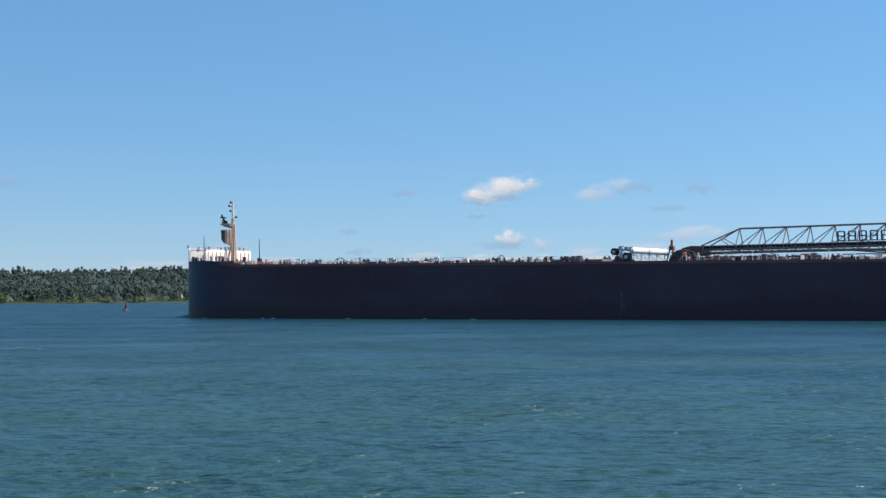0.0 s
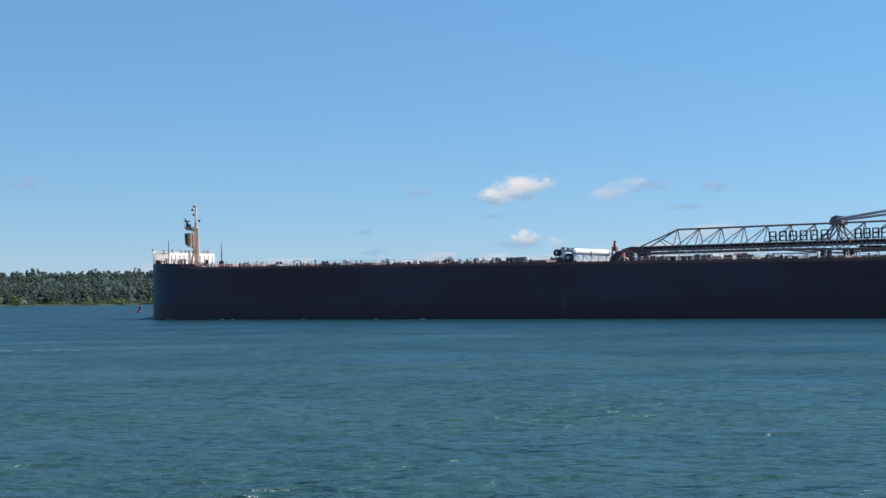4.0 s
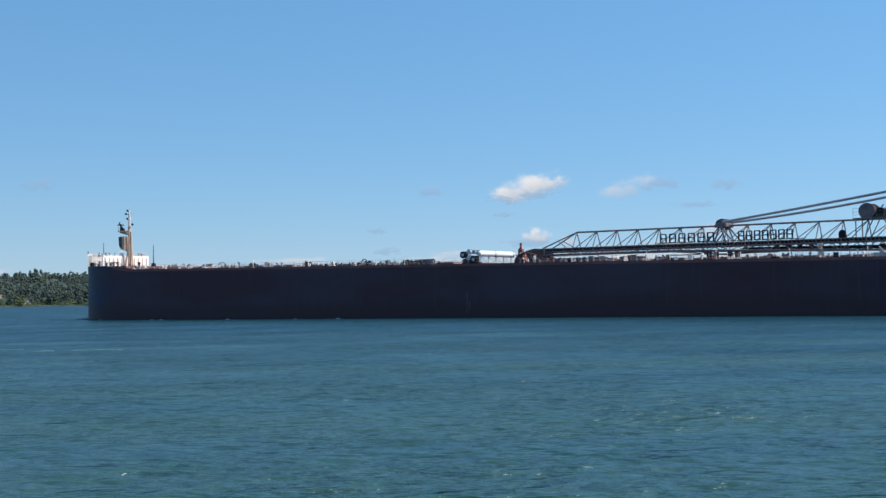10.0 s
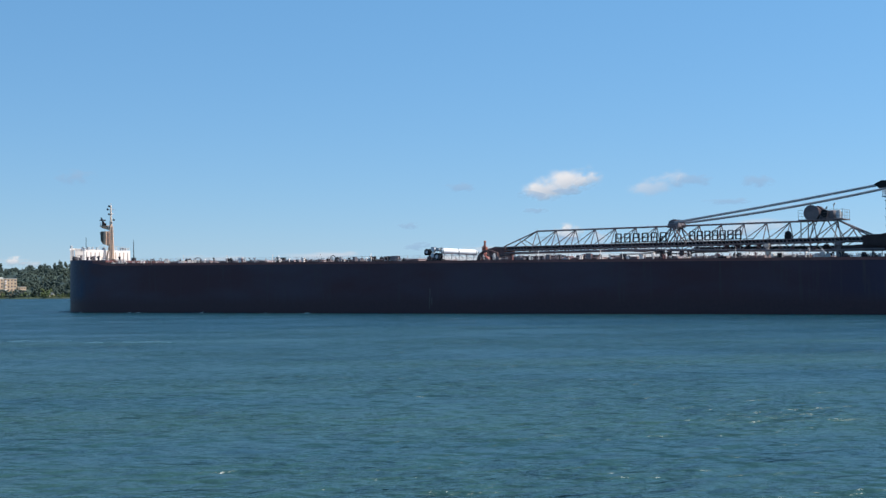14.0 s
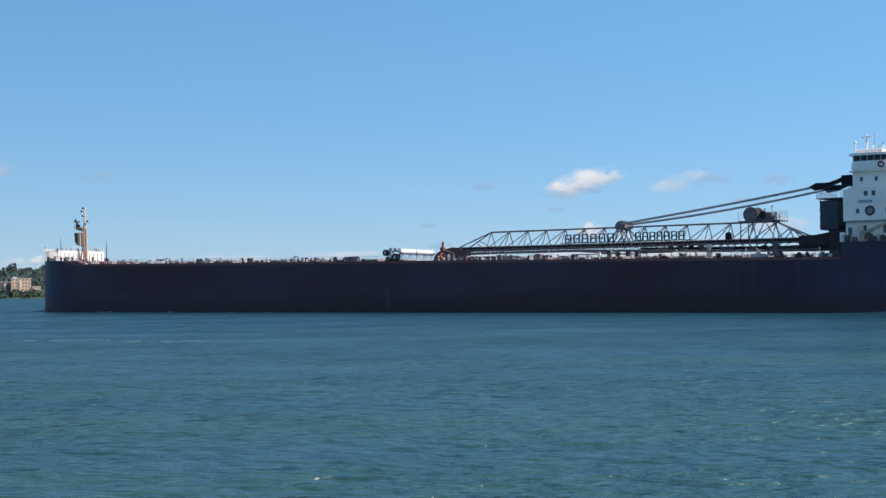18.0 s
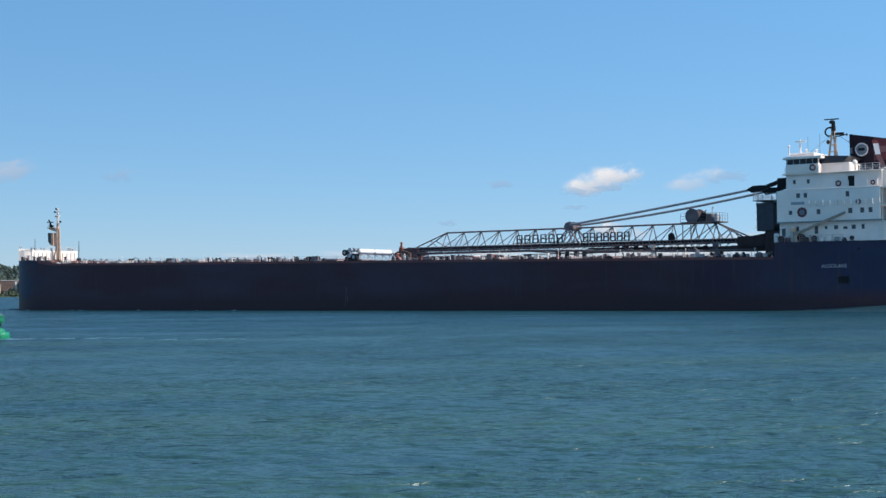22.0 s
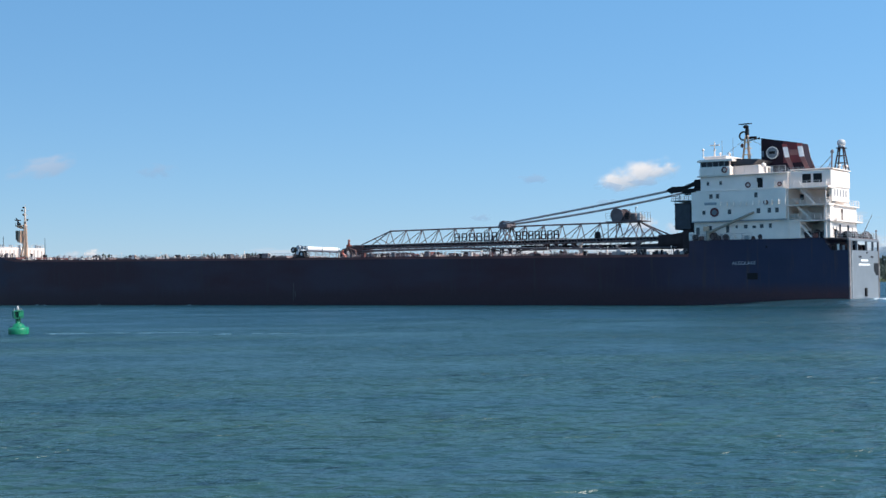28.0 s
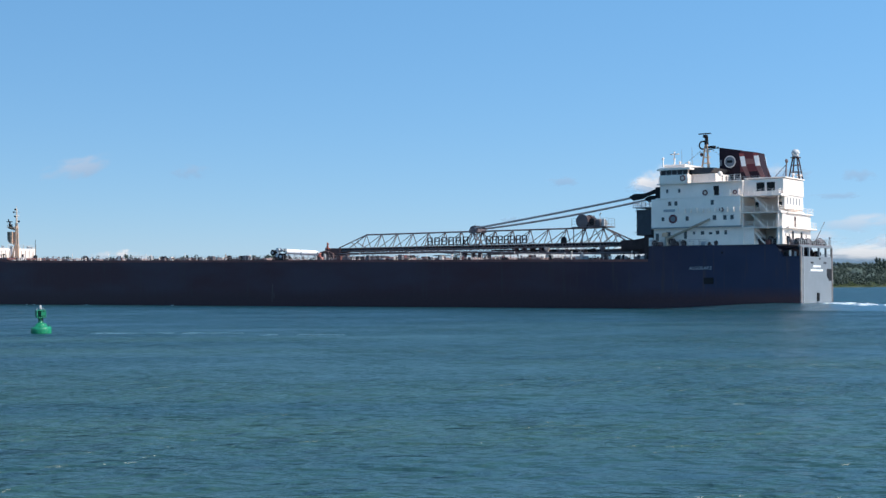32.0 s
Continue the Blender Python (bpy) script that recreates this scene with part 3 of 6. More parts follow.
PUFF, VEIL, WISP = "small bright white cumulus cloud with grey base", "thin pale veil of cloud and haze in blue sky", "faint grey wisp of cloud"
for spec in (
        (5.75, 0.0776, 240, 112, "white", 0.088, PUFF), (5.10, 0.0742, 230, 108, "white", 0.088, PUFF), (6.35, 0.0790, 150, 62, "white", 0.088, PUFF),
        (4.45, 0.0690, 150, 44, "grey", 0.088, WISP), (5.45, 0.0715, 210, 40, "grey", 0.088, WISP),
        (9.75, 0.0750, 260, 85, "thin", 0.064, VEIL), (10.9, 0.0770, 190, 55, "grey", 0.064, WISP),
        (13.5, 0.0755, 140, 55, "grey", 0.064, WISP), (1.45, 0.0750, 150, 42, "grey", 0.080, WISP),
        (5.85, 0.0420, 120, 72, "white", 0.080, PUFF), (5.50, 0.0375, 220, 50, "grey", 0.080, WISP), (7.15, 0.0375, 90, 62, "thin", 0.080, VEIL),
        (4.5, 0.0575, 110, 24, "grey", 0.080, WISP), (-0.6, 0.0480, 90, 30, "grey", 0.080, WISP), (-0.2, 0.0330, 130, 34, "grey", 0.080, WISP),
        (-18.4, 0.0830, 280, 90, "dim", 0.095, WISP), (-14.0, 0.0820, 150, 60, "grey", 0.095, WISP),
        (11.2, 0.0330, 260, 70, "thin", 0.080, VEIL), (8.9, 0.0300, 200, 60, "thin", 0.080, VEIL), (2.3, 0.0300, 210, 42, "thin", 0.080, VEIL),
        (-3.6, 0.0270, 240, 40, "thin", 0.080, VEIL), (-9.5, 0.0215, 260, 36, "thin", 0.080, VEIL), (-16.95, 0.0225, 120, 42, "thin", 0.080, VEIL), (-16.1, 0.0240, 100, 40, "white", 0.080, PUFF), (-15.4, 0.0215, 90, 30, "thin", 0.080, VEIL),
        # wide low veils added in place of whitish haze near the horizon
        (6.0, 0.0240, 560, 80, "bank", 0.070, VEIL), (9.8, 0.0235, 660, 84, "bank", 0.070, VEIL), (13.6, 0.0235, 540, 80, "bank", 0.070, VEIL),
        (1.2, 0.0238, 480, 62, "bank", 0.070, VEIL), (-4.2, 0.0255, 440, 46, "thin", 0.070, VEIL), (-8.2, 0.0248, 360, 40, "thin", 0.070, VEIL),
        (13.2, 0.0430, 330, 70, "thin", 0.080, VEIL), (13.9, 0.0300, 130, 60, "thin", 0.080, VEIL), (14.8, 0.0265, 120, 66, "thin", 0.080, VEIL), (12.2, 0.0620, 190, 30, "grey", 0.080, WISP)):
    cloud(*spec)

# ---- the ship: x from the transom forward, y to port, z up from the water ----
LOA = 221.5
ship = thing("cargo_ship", "long navy-hulled self-unloading lake freighter under way in ballast", "ship")
RND = random.Random(5)


def half_beam(x):
    if x > 199:
        k = min(1.0, (x - 199) / (LOA - 199))
        return max(0.25, 11.5 * (1 - k ** 2.75))
    if x < 42:
        return 11.5 - 3.4 * ((42 - x) / 42) ** 1.9
    return 11.5


def deck_z(x):
    return 8.4 + 0.0113 * x


def top_z(x):
    if x < 4.0:
        return 8.95 + 2.05 * max(0.0, (x - 2.8) / 1.2)
    if x < 26.5:
        return 11.0
    return deck_z(x) + (0.9 * min(1, (x - 198) / 8) if x > 198 else 0)


def build_hull():
    xs = ([0, 1.5, 2.8, 4.0, 4.5, 6, 9, 12, 15, 18, 22, 26.4, 26.6, 30, 34, 38, 42] + list(range(50, 196, 8))
          + [198, 201, 203, 205, 207, 209, 211, 213, 215, 216.5, 218, 219.2, 220.2, 220.8, 221.1, 221.3, 221.45, 221.5])
    bm = bmesh.new()
    rows = []
    for x in xs:
        b, t = half_beam(x), top_z(x)
        zs = (-2.5, 0.0, 1.6, 4.0, 7.0, t)
        rows.append([bm.verts.new((x, b, z)) for z in zs] + [bm.verts.new((x, -b, z)) for z in zs[::-1]])
    for a, b in zip(rows, rows[1:]):
        for i in range(11):
            f = bm.faces.new((a[i], b[i], b[i + 1], a[i + 1]))
            f.smooth = i != 5
    bm.faces.new(rows[0])
    bm.faces.new(rows[-1][::-1])
    for e in bm.edges:
        a, b = (v.co for v in e.verts)
        if len(e.link_faces) == 2 and (e.link_faces[0].smooth != e.link_faces[1].smooth or a.x == b.x == 0):
            e.smooth = False
    ob = part("hull", bm, M["hull"], ship, "dark navy scuffed steel hull with rusty boot-top")
    return ob


hull = build_hull()


def strake(name, xa, xb, z0, z1, mat, out=0.04, step=2.0, label="", sides=(1, -1), inner=0.12, zf=None):
    """A plate that follows the ship's side from xa to xb. z0, z1 above the hull's top edge unless zf gives heights."""
    for s in sides:
        bm = bmesh.new()
        n = max(2, int((xb - xa) / step) + 1)
        prev = None
        for i in range(n + 1):
            x = xa + (xb - xa) * i / n
            b = half_beam(x)
            lo, hi = (top_z(x) + z0, top_z(x) + z1) if zf is None else zf(x)
            ring = [bm.verts.new((x, s * y, z)) for y, z in ((b + out, lo), (b + out, hi), (b - inner, hi), (b - inner, lo))]
            if prev:
                for k in range(4):
                    bm.faces.new((prev[k], ring[k], ring[(k + 1) % 4], prev[(k + 1) % 4]))
            else:
                bm.faces.new(ring)
            prev = ring
        bm.faces.new(prev[::-1])
        part(name, bm, mat, ship, label)


strake("sheer_strake", 26.7, 203, -0.42, 0.05, M["deck"], label="rust-red deck edge plate")
strake("rubbing_strake", 4.1, 26.4, -0.25, 0.03, M["hull"])
# port plate painted grey for shade, starboard plate left white
for s_, xa_, mt_, lb_ in ((1, 216.2, "bulwark", "white bow bulwark with its shade painted grey"), (-1, 212.4, "white", "white bow bulwark")):
    strake("bow_bulwark", xa_, 221.47, 0, 0, M[mt_], out=0.03, step=0.6, label=lb_, sides=(s_,), inner=0.15, zf=lambda x: (11.75, 13.7 + 0.07 * (x - 210)))
    strake("bulwark_cap", xa_, 221.47, 0, 0, M["white"], out=0.12, step=0.6, sides=(s_,), inner=0.3, zf=lambda x: (13.7 + 0.07 * (x - 210), 13.95 + 0.07 * (x - 210)))
strake("bow_stripe", 203.5, 221.47, -1.2, 0.0, M["hull"], out=0.02, step=0.6)

part("foredeck", plan([(x, half_beam(x) - 0.2) for x in (199, 203, 207, 211, 215, 218, 220.5)] + [(x, -half_beam(x) + 0.2) for x in (220.5, 218, 215, 211, 207, 203, 199)], 11.0, 11.45), M["deck"], ship)


def sweep(pts, r, n=4):
    """One unbroken bar along a line of points."""
    pts = [Vector(p) for p in pts]
    bm = bmesh.new()
    prev = None
    for i, p in enumerate(pts):
        d = (pts[min(i + 1, len(pts) - 1)] - pts[max(i - 1, 0)]).normalized()
        side = d.cross(Vector((0, 0, 1))).normalized()
        up = side.cross(d)
        ring = [bm.verts.new(p + r * (math.cos(6.2832 * k / n + 0.785) * side + math.sin(6.2832 * k / n + 0.785) * up)) for k in range(n)]
        if prev:
            for k in range(n):
                bm.faces.new((prev[k], ring[k], ring[(k + 1) % n], prev[(k + 1) % n]))
        else:
            bm.faces.new(ring)
        prev = ring
    bm.faces.new(prev[::-1])
    return bm


def railing(pts, height=1.05, gap=2.0, r=0.035, mat=None, rails=3, label=""):
    """Posts along a line with rails between them."""
    mat = mat or M["rail"]
    pts = [Vector(p) for p in pts]
    ob = part("railing", sweep([p + Vector((0, 0, height)) for p in pts], r * 0.8), mat, ship, label)
    for k in range(1, rails):
        part("rail", sweep([p + Vector((0, 0, height * k / rails)) for p in pts], r * 0.7), mat, ob)
    spots = []
    for a, b in zip(pts, pts[1:]):
        n = max(1, round((b - a).length / gap))
        spots += [a.lerp(b, i / n) for i in range(n)]
    spots.append(pts[-1])
    me = mesh_of("post", bar((0, 0, 0), (0, 0, height), r, 5), mat)
    for p in spots:
        q = new("post", me)
        q.parent, q.location = ob, p
    return ob


railing([(x, half_beam(x) - 0.25, top_z(x)) for x in (27, 60, 100, 140, 180, 198)], 0.95, 2.6, 0.028, label="grey deck-edge railing")
railing([(x, -half_beam(x) + 0.25, top_z(x)) for x in (27, 60, 100, 140, 180, 198)], 0.95, 5.2, 0.028)
railing([(x, half_beam(x) - 0.2, top_z(x)) for x in (198, 201, 204, 207, 210.5)], 1.05, 1.5, 0.04)
railing([(x, half_beam(x) - 0.2, 11.0) for x in (4.6, 9, 14, 19, 26)], 1.05, 1.8, 0.04)


# hatches down the middle of the cargo deck
def build_hatches():
    bm = box(-2.6, 2.6, -6.6, 6.6, 0, 0.34, 0.05)
    faded = material("faded_hatch_paint", (0.36, 0.25, 0.235), 0.7, vary=0.4, scale=0.6)
    coam = mesh_of("hatch_coaming", bm, faded)
    bm = box(-2.7, 2.7, -6.9, 6.9, 0.34, 0.5, 0.04)
    cover = mesh_of("hatch_cover", bm, faded)
    for i in range(19):
        x = 46 + i * 7.6
        if 102 < x < 121:
            continue
        c = new("hatch_coaming", coam)
        c.parent, c.location = ship, (x, 0, deck_z(x))
        d = new("hatch_cover", cover)
        d.parent = c


build_hatches()


# ---- small fittings along the deck edge ----
def fitting_meshes():
    out = {}
    bm = bar((0, 0, 0), (0, 0, 0.8), 0.16, 8)
    rod(bm, (0, 0, 0.8), (0, 0, 1.05), 0.38, 10, 0.30)
    out["deck_vent"] = bm
    bm = box(-0.8, 0.8, -0.3, 0.3, 0, 0.12, 0.02)
    for x in (-0.45, 0.45):
        rod(bm, (x, 0, 0.1), (x, 0, 0.75), 0.2, 10)
        rod(bm, (x, 0, 0.75), (x, 0, 0.85), 0.27, 10)
    out["bollard"] = bm
    bm = box(-0.5, 0.5, -0.3, 0.3, 0, 0.9, 0.04)
    hull_box(bm, -0.54, 0.54, -0.34, 0.34, 0.9, 0.97)
    out["deck_locker"] = bm
    bm = bar((-0.45, 0, 0.7), (0.45, 0, 0.7), 0.42, 12)
    rod(bm, (-0.5, 0, 0.7), (-0.42, 0, 0.7), 0.68, 14)
    rod(bm, (0.42, 0, 0.7), (0.5, 0, 0.7), 0.68, 14)
    hull_box(bm, -0.6, 0.6, -0.5, 0.5, 0, 0.25)
    out["mooring_winch"] = bm
    bm = bar((0, 0, 0), (0, 0, 1.7), 0.05, 6)
    rod(bm, (0, 0, 1.7), (0, 0, 1.95), 0.11, 8)
    hull_box(bm, -0.12, 0.12, -0.12, 0.12, 0, 0.2)
    out["lamp_post"] = bm
    bm = bar((0, 0, 0), (0, 0, 1.0), 0.09, 8)
    rod(bm, (0, 0, 1.0), (0.28, 0, 1.2), 0.09, 8)
    rod(bm, (0.28, 0, 1.2), (0.42, 0, 0.95), 0.09, 8)
    out["air_pipe"] = bm
    bm = bmesh.new()
    for x, z in ((-0.9, 0.55), (0.0, 0.9), (0.9, 0.6)):
        hull_box(bm, x - 0.42, x + 0.42, -0.35, 0.35, 0, z, 0.05)
    rod(bm, (-0.2, 0, 0.9), (0.5, 0, 1.5), 0.06, 6)
    out["hatch_crane_gear"] = bm
    bm = bar((0, 0, 0), (0.12, 0, 1.15), 0.06, 5)
    hull_box(bm, -0.1, 0.1, -0.1, 0.1, 0, 0.12)
    out["stanchion"] = bm
    bm = box(-0.22, 0.22, -0.2, 0.2, 0.35, 0.85, 0.04)
    for x in (-0.15, 0.15):
        rod(bm, (x, 0, 0), (x, 0, 0.4), 0.045, 5)
    out["hose_box"] = bm
    return out


def scatter_fittings():
    mats = [M["black"], M["steel"], M["deck"], M["white"], M["tin"], M["orange"]]
    made = {}
    shapes = fitting_meshes()
    keep = {}
    for k, bm in shapes.items():
        keep[k] = mesh_of(k, bm, M["black"])
    for k, me in keep.items():
        for m in mats:
            c = me.copy()
            c.materials.clear()
            c.materials.append(m)
            made[k, m.name] = c
    kinds = ["deck_vent"] * 3 + ["bollard"] * 2 + ["deck_locker"] * 2 + ["stanchion"] * 10 + ["hose_box"] * 6 + ["air_pipe"] * 6 + ["hatch_crane_gear"]
    x = 28.5
    while x < 207:
        if not 103 < x < 121:
            k = RND.choice(kinds)
            m = RND.choices(mats, (5.0, 5, 1.6, 5, 3.0, 0.0))[0]
            ob = new(k, made[k, m.name])
            ob.parent = ship
            y = RND.uniform(6.9, 11.0)
            s = RND.uniform(0.40, 0.90)
            ob.matrix_basis = Matrix.Translation((x, y, top_z(x))) @ Matrix.Rotation(RND.choice((0, 0, 1.57, 0.3)), 4, "Z") @ Matrix.Diagonal((s, s, s * RND.uniform(0.9, 1.3), 1))
        x += RND.choice((0.25, 0.3, 0.4, 0.5, 0.7, 1.0))
    # white posts that carry the deck lights, evenly spaced
    for i in range(13):
        x = 30 + i * 12.2
        if not 100 < x < 121:
            ob = new("lamp_post", made["lamp_post", M["white"].name])
            ob.parent, ob.location = ship, (x, 10.6, top_z(x))
            ob.scale = (0.8, 0.8, 0.8)
    for x, y in ((45, -8), (62, -9), (84, -8.5), (92, -9), (126, -8), (139, -9), (150, -8.4), (166, -9), (181, -8.6), (193, -8)):
        ob = new("mooring_winch", made["mooring_winch", M["black"].name])
        ob.parent, ob.location = ship, (x, y, top_z(x))
    # a cluster of winches forward of the reels
    for x in (122.5, 124.2, 126.4, 127.6, 129.0):
        ob = new("mooring_winch", made["mooring_winch", RND.choice(mats[:2]).name])
        ob.parent, ob.location = ship, (x, RND.uniform(5, 9.5), deck_z(x))
        ob.scale = (0.8, 0.8, 0.8)
        ob.rotation_euler = (0, 0, RND.choice((0, 1.57)))


scatter_fittings()


def deck_hoops():
    """Low arched frames that span the deck gear."""
    for x, w, h, y, mt in ((174.7, 1.4, 1.2, 8.2, "steel"), (187.0, 0.7, 0.9, 9.0, "darksteel"), (196.6, 1.2, 0.9, 8.6, "white"), (199.2, 0.6, 0.9, 8.8, "black"), (152.0, 0.7, 1.2, 9.0, "white"), (138.5, 0.8, 1.3, 8.4, "black")):
        z = top_z(x)
        line = [(x - w * math.cos(k), y, z + h * math.sin(k)) for k in np.linspace(0.0, math.pi, 9)]
        hoop = part("deck_hoop", sweep(line, 0.08, 5), M[mt], ship, "low arched steel frame on deck")
        for k in (-0.5, 0.5):
            part("upright", bar((x + k * w, y - 0.2, z), (x + k * w, y - 0.2, z + h * 0.8), 0.09, 5), M["black"], hoop)


deck_hoops()


# ---- forecastle ----
def build_forecastle():
    bm = box(211.0, 211.3, -7.5, 6.5, 11.3, 14.1, 0.03)
    for y in np.arange(-7, 6.5, 1.5):
        hull_box(bm, 211.3, 212.2, y - 0.05, y + 0.05, 11.3, 12.8)
    for y in np.arange(-6.6, 6.3, 1.25):
        hull_box(bm, 210.7, 211.0, y - 0.04, y + 0.04, 11.4, 13.6)
    part("breakwater", bm, M["white"], ship, "white breakwater plate across the forecastle")
    part("anchor_windlass", hull_box(rod(rod(rod(bmesh.new(), (213.5, -3, 12.3), (213.5, 3, 12.3), 0.55, 12), (213.5, -3.1, 12.3), (213.5, -2.8, 12.3), 0.85, 14), (213.5, 2.8, 12.3), (213.5, 3.1, 12.3), 0.85, 14), 212.6, 214.4, -1, 1, 11.4, 12.4), M["black"], ship)
    for x, y, h in ((217.6, 0.0, 17.2), (202.1, 0.0, 16.2)):
        bm = bar((x, y, 11.3), (x, y, h), 0.12, 8, 0.05)
        hull_box(bm, x - 0.35, x + 0.35, y - 0.35, y + 0.35, 11.3, 12.2)
        part("jackstaff", bm, M["black"], ship, "thin dark pole")
    for x, y, h in ((216.5, 4.5, 1.4), (214.5, 6.5, 1.7), (212.0, 7.8, 1.3), (209.5, 8.8, 1.9), (206.2, 8.6, 1.2), (204.5, 9.4, 1.5), (203.4, 3.0, 1.3), (205.4, 1.2, 1.5), (217.8, 3.0, 1.3), (215.6, 5.6, 1.1), (213.2, 7.0, 1.5), (211.0, 7.9, 1.1), (207.8, 8.4, 1.3), (206.9, 6.0, 1.6), (218.7, 1.6, 1.5)):
        h *= 0.62
        bm = bar((x, y, 11.4), (x, y, 11.4 + h), 0.18, 8)
        rod(bm, (x, y, 11.4 + h), (x, y, 11.6 + h), 0.34, 10, 0.24)
        part("mushroom_vent", bm, RND.choice((M["black"], M["black"], M["darksteel"], M["steel"])), ship)
    railing([(212.6, -8.6, 14.1), (215, -6.9, 14.3), (218, -4.3, 14.5)], 0.9, 1.4, 0.05, M["white"])


build_forecastle()
for x, y, z, r in ((219.6, 2.6, 14.65, 0.3), (218.2, 3.9, 14.55, 0.22), (216.0, -6.2, 14.4, 0.4), (214.2, -7.6, 14.3, 0.28), (211.2, -2.0, 14.1, 0.34), (211.2, 2.6, 14.1, 0.26), (211.2, 5.2, 14.1, 0.4), (211.2, -5.6, 14.1, 0.3), (211.2, 0.4, 14.1, 0.22), (211.2, 6.3, 13.9, 0.3), (217.2, -5.0, 14.35, 0.34), (219.0, -3.2, 14.45, 0.26), (220.3, -1.4, 14.5, 0.3), (213.3, -8.2, 14.1, 0.3)):
    part("roller_fairlead", rod(bar((x, y, z), (x, y, z + 0.5), r, 8, r * 0.8), (x, y, z + 0.5), (x, y, z + 0.62), r * 1.25, 8), M["palegrey"], ship)


def build_foremast():
    bm = bar((209.4, 0, 11.3), (209.4, 0, 20.6), 0.42, 10, 0.32)
    mast = part("foremast", bm, M["buff"], ship, "buff-painted steel foremast")
    part("mast_leg", bar((208.5, 0.0, 11.3), (208.9, 0, 19.5), 0.16, 8, 0.12), M["buff"], mast)
    part("mast_leg", bar((210.6, 0.5, 11.3), (209.6, 0, 16.0), 0.2, 8, 0.16), M["buff"], mast)
    part("topmast", rod(bar((209.4, 0, 20.5), (209.4, 0, 24.3), 0.26, 8, 0.16), (209.4, 0, 24.3), (209.4, 0, 24.9), 0.05, 5), M["pale"], mast)
    bm = box(209.6, 212.4, -0.7, 0.7, 19.5, 19.7, 0.03)
    rod(bm, (212.2, 0, 19.5), (209.6, 0, 18.9), 0.3, 8)
    for x in (210.8, 212.2):
        rod(bm, (x, 0.6, 19.7), (x, 0.6, 20.5), 0.04, 5)
    part("box_bracket", bar((212.0, 0, 15.9), (209.6, 0, 14.9), 0.14, 6), M["buff"], mast)
    part("platform", bm, M["buff"], mast)
    part("radar_scanner", hull_box(bar((212.1, 0, 19.7), (212.1, 0, 20.9), 0.26, 8, 0.16), 211.9, 212.3, -0.8, 0.8, 20.9, 21.15), M["black"], mast, "dark radar scanner")
    part("floodlight", box(210.6, 211.2, 0.2, 0.7, 19.7, 20.3, 0.08), M["black"], mast)
    bm = prism([(210.2, 15.3), (211.3, 15.5), (211.9, 16.2), (212.1, 18.4), (210.2, 18.4)], -0.75, 0.75)
    part("mast_box", bm, M["buff"], mast, "boxy buff housing on the mast")
    # the box's shaded side, laid on as a thin dark plate
    part("box_shade", prism([(211.0, 15.7), (211.9, 16.3), (212.05, 18.3), (211.0, 18.3)], 0.76, 0.80), M["olive"], mast, "dark plate painted as the mast box's shaded side")
    for z, w in ((22.2, 0.7), (23.3, 1.1), (24.0, 0.6)):
        bm = bar((209.4, -0.1, z), (209.4 + w, 0, z), 0.07, 6)
        ball(bm, (209.4 + w, 0, z + 0.15), 0.22, 1.1, 8, 6)
        part("mast_light", bm, M["black"], mast)
    part("yard", bar((209.4, -1.2, 23.4), (208.2, 0.9, 23.4), 0.05, 5), M["tin"], mast)
    part("horn", ball(bmesh.new(), (208.5, 0, 21.0), 0.26, 1, 8, 6), M["black"], mast)
    part("yard", bar((209.4, -0.9, 22.4), (208.9, 0.9, 22.4), 0.06, 5), M["pale"], mast)
    part("scanner_arm", bar((211.0, 0.3, 19.8), (212.3, 0.3, 21.6), 0.16, 6), M["darksteel"], mast)
    for z in np.arange(12.2, 20.2, 0.8):
        part("ladder_rung", bar((208.65, -0.25, z), (208.65, 0.25, z), 0.035, 4), M["buff"], mast)


build_foremast()


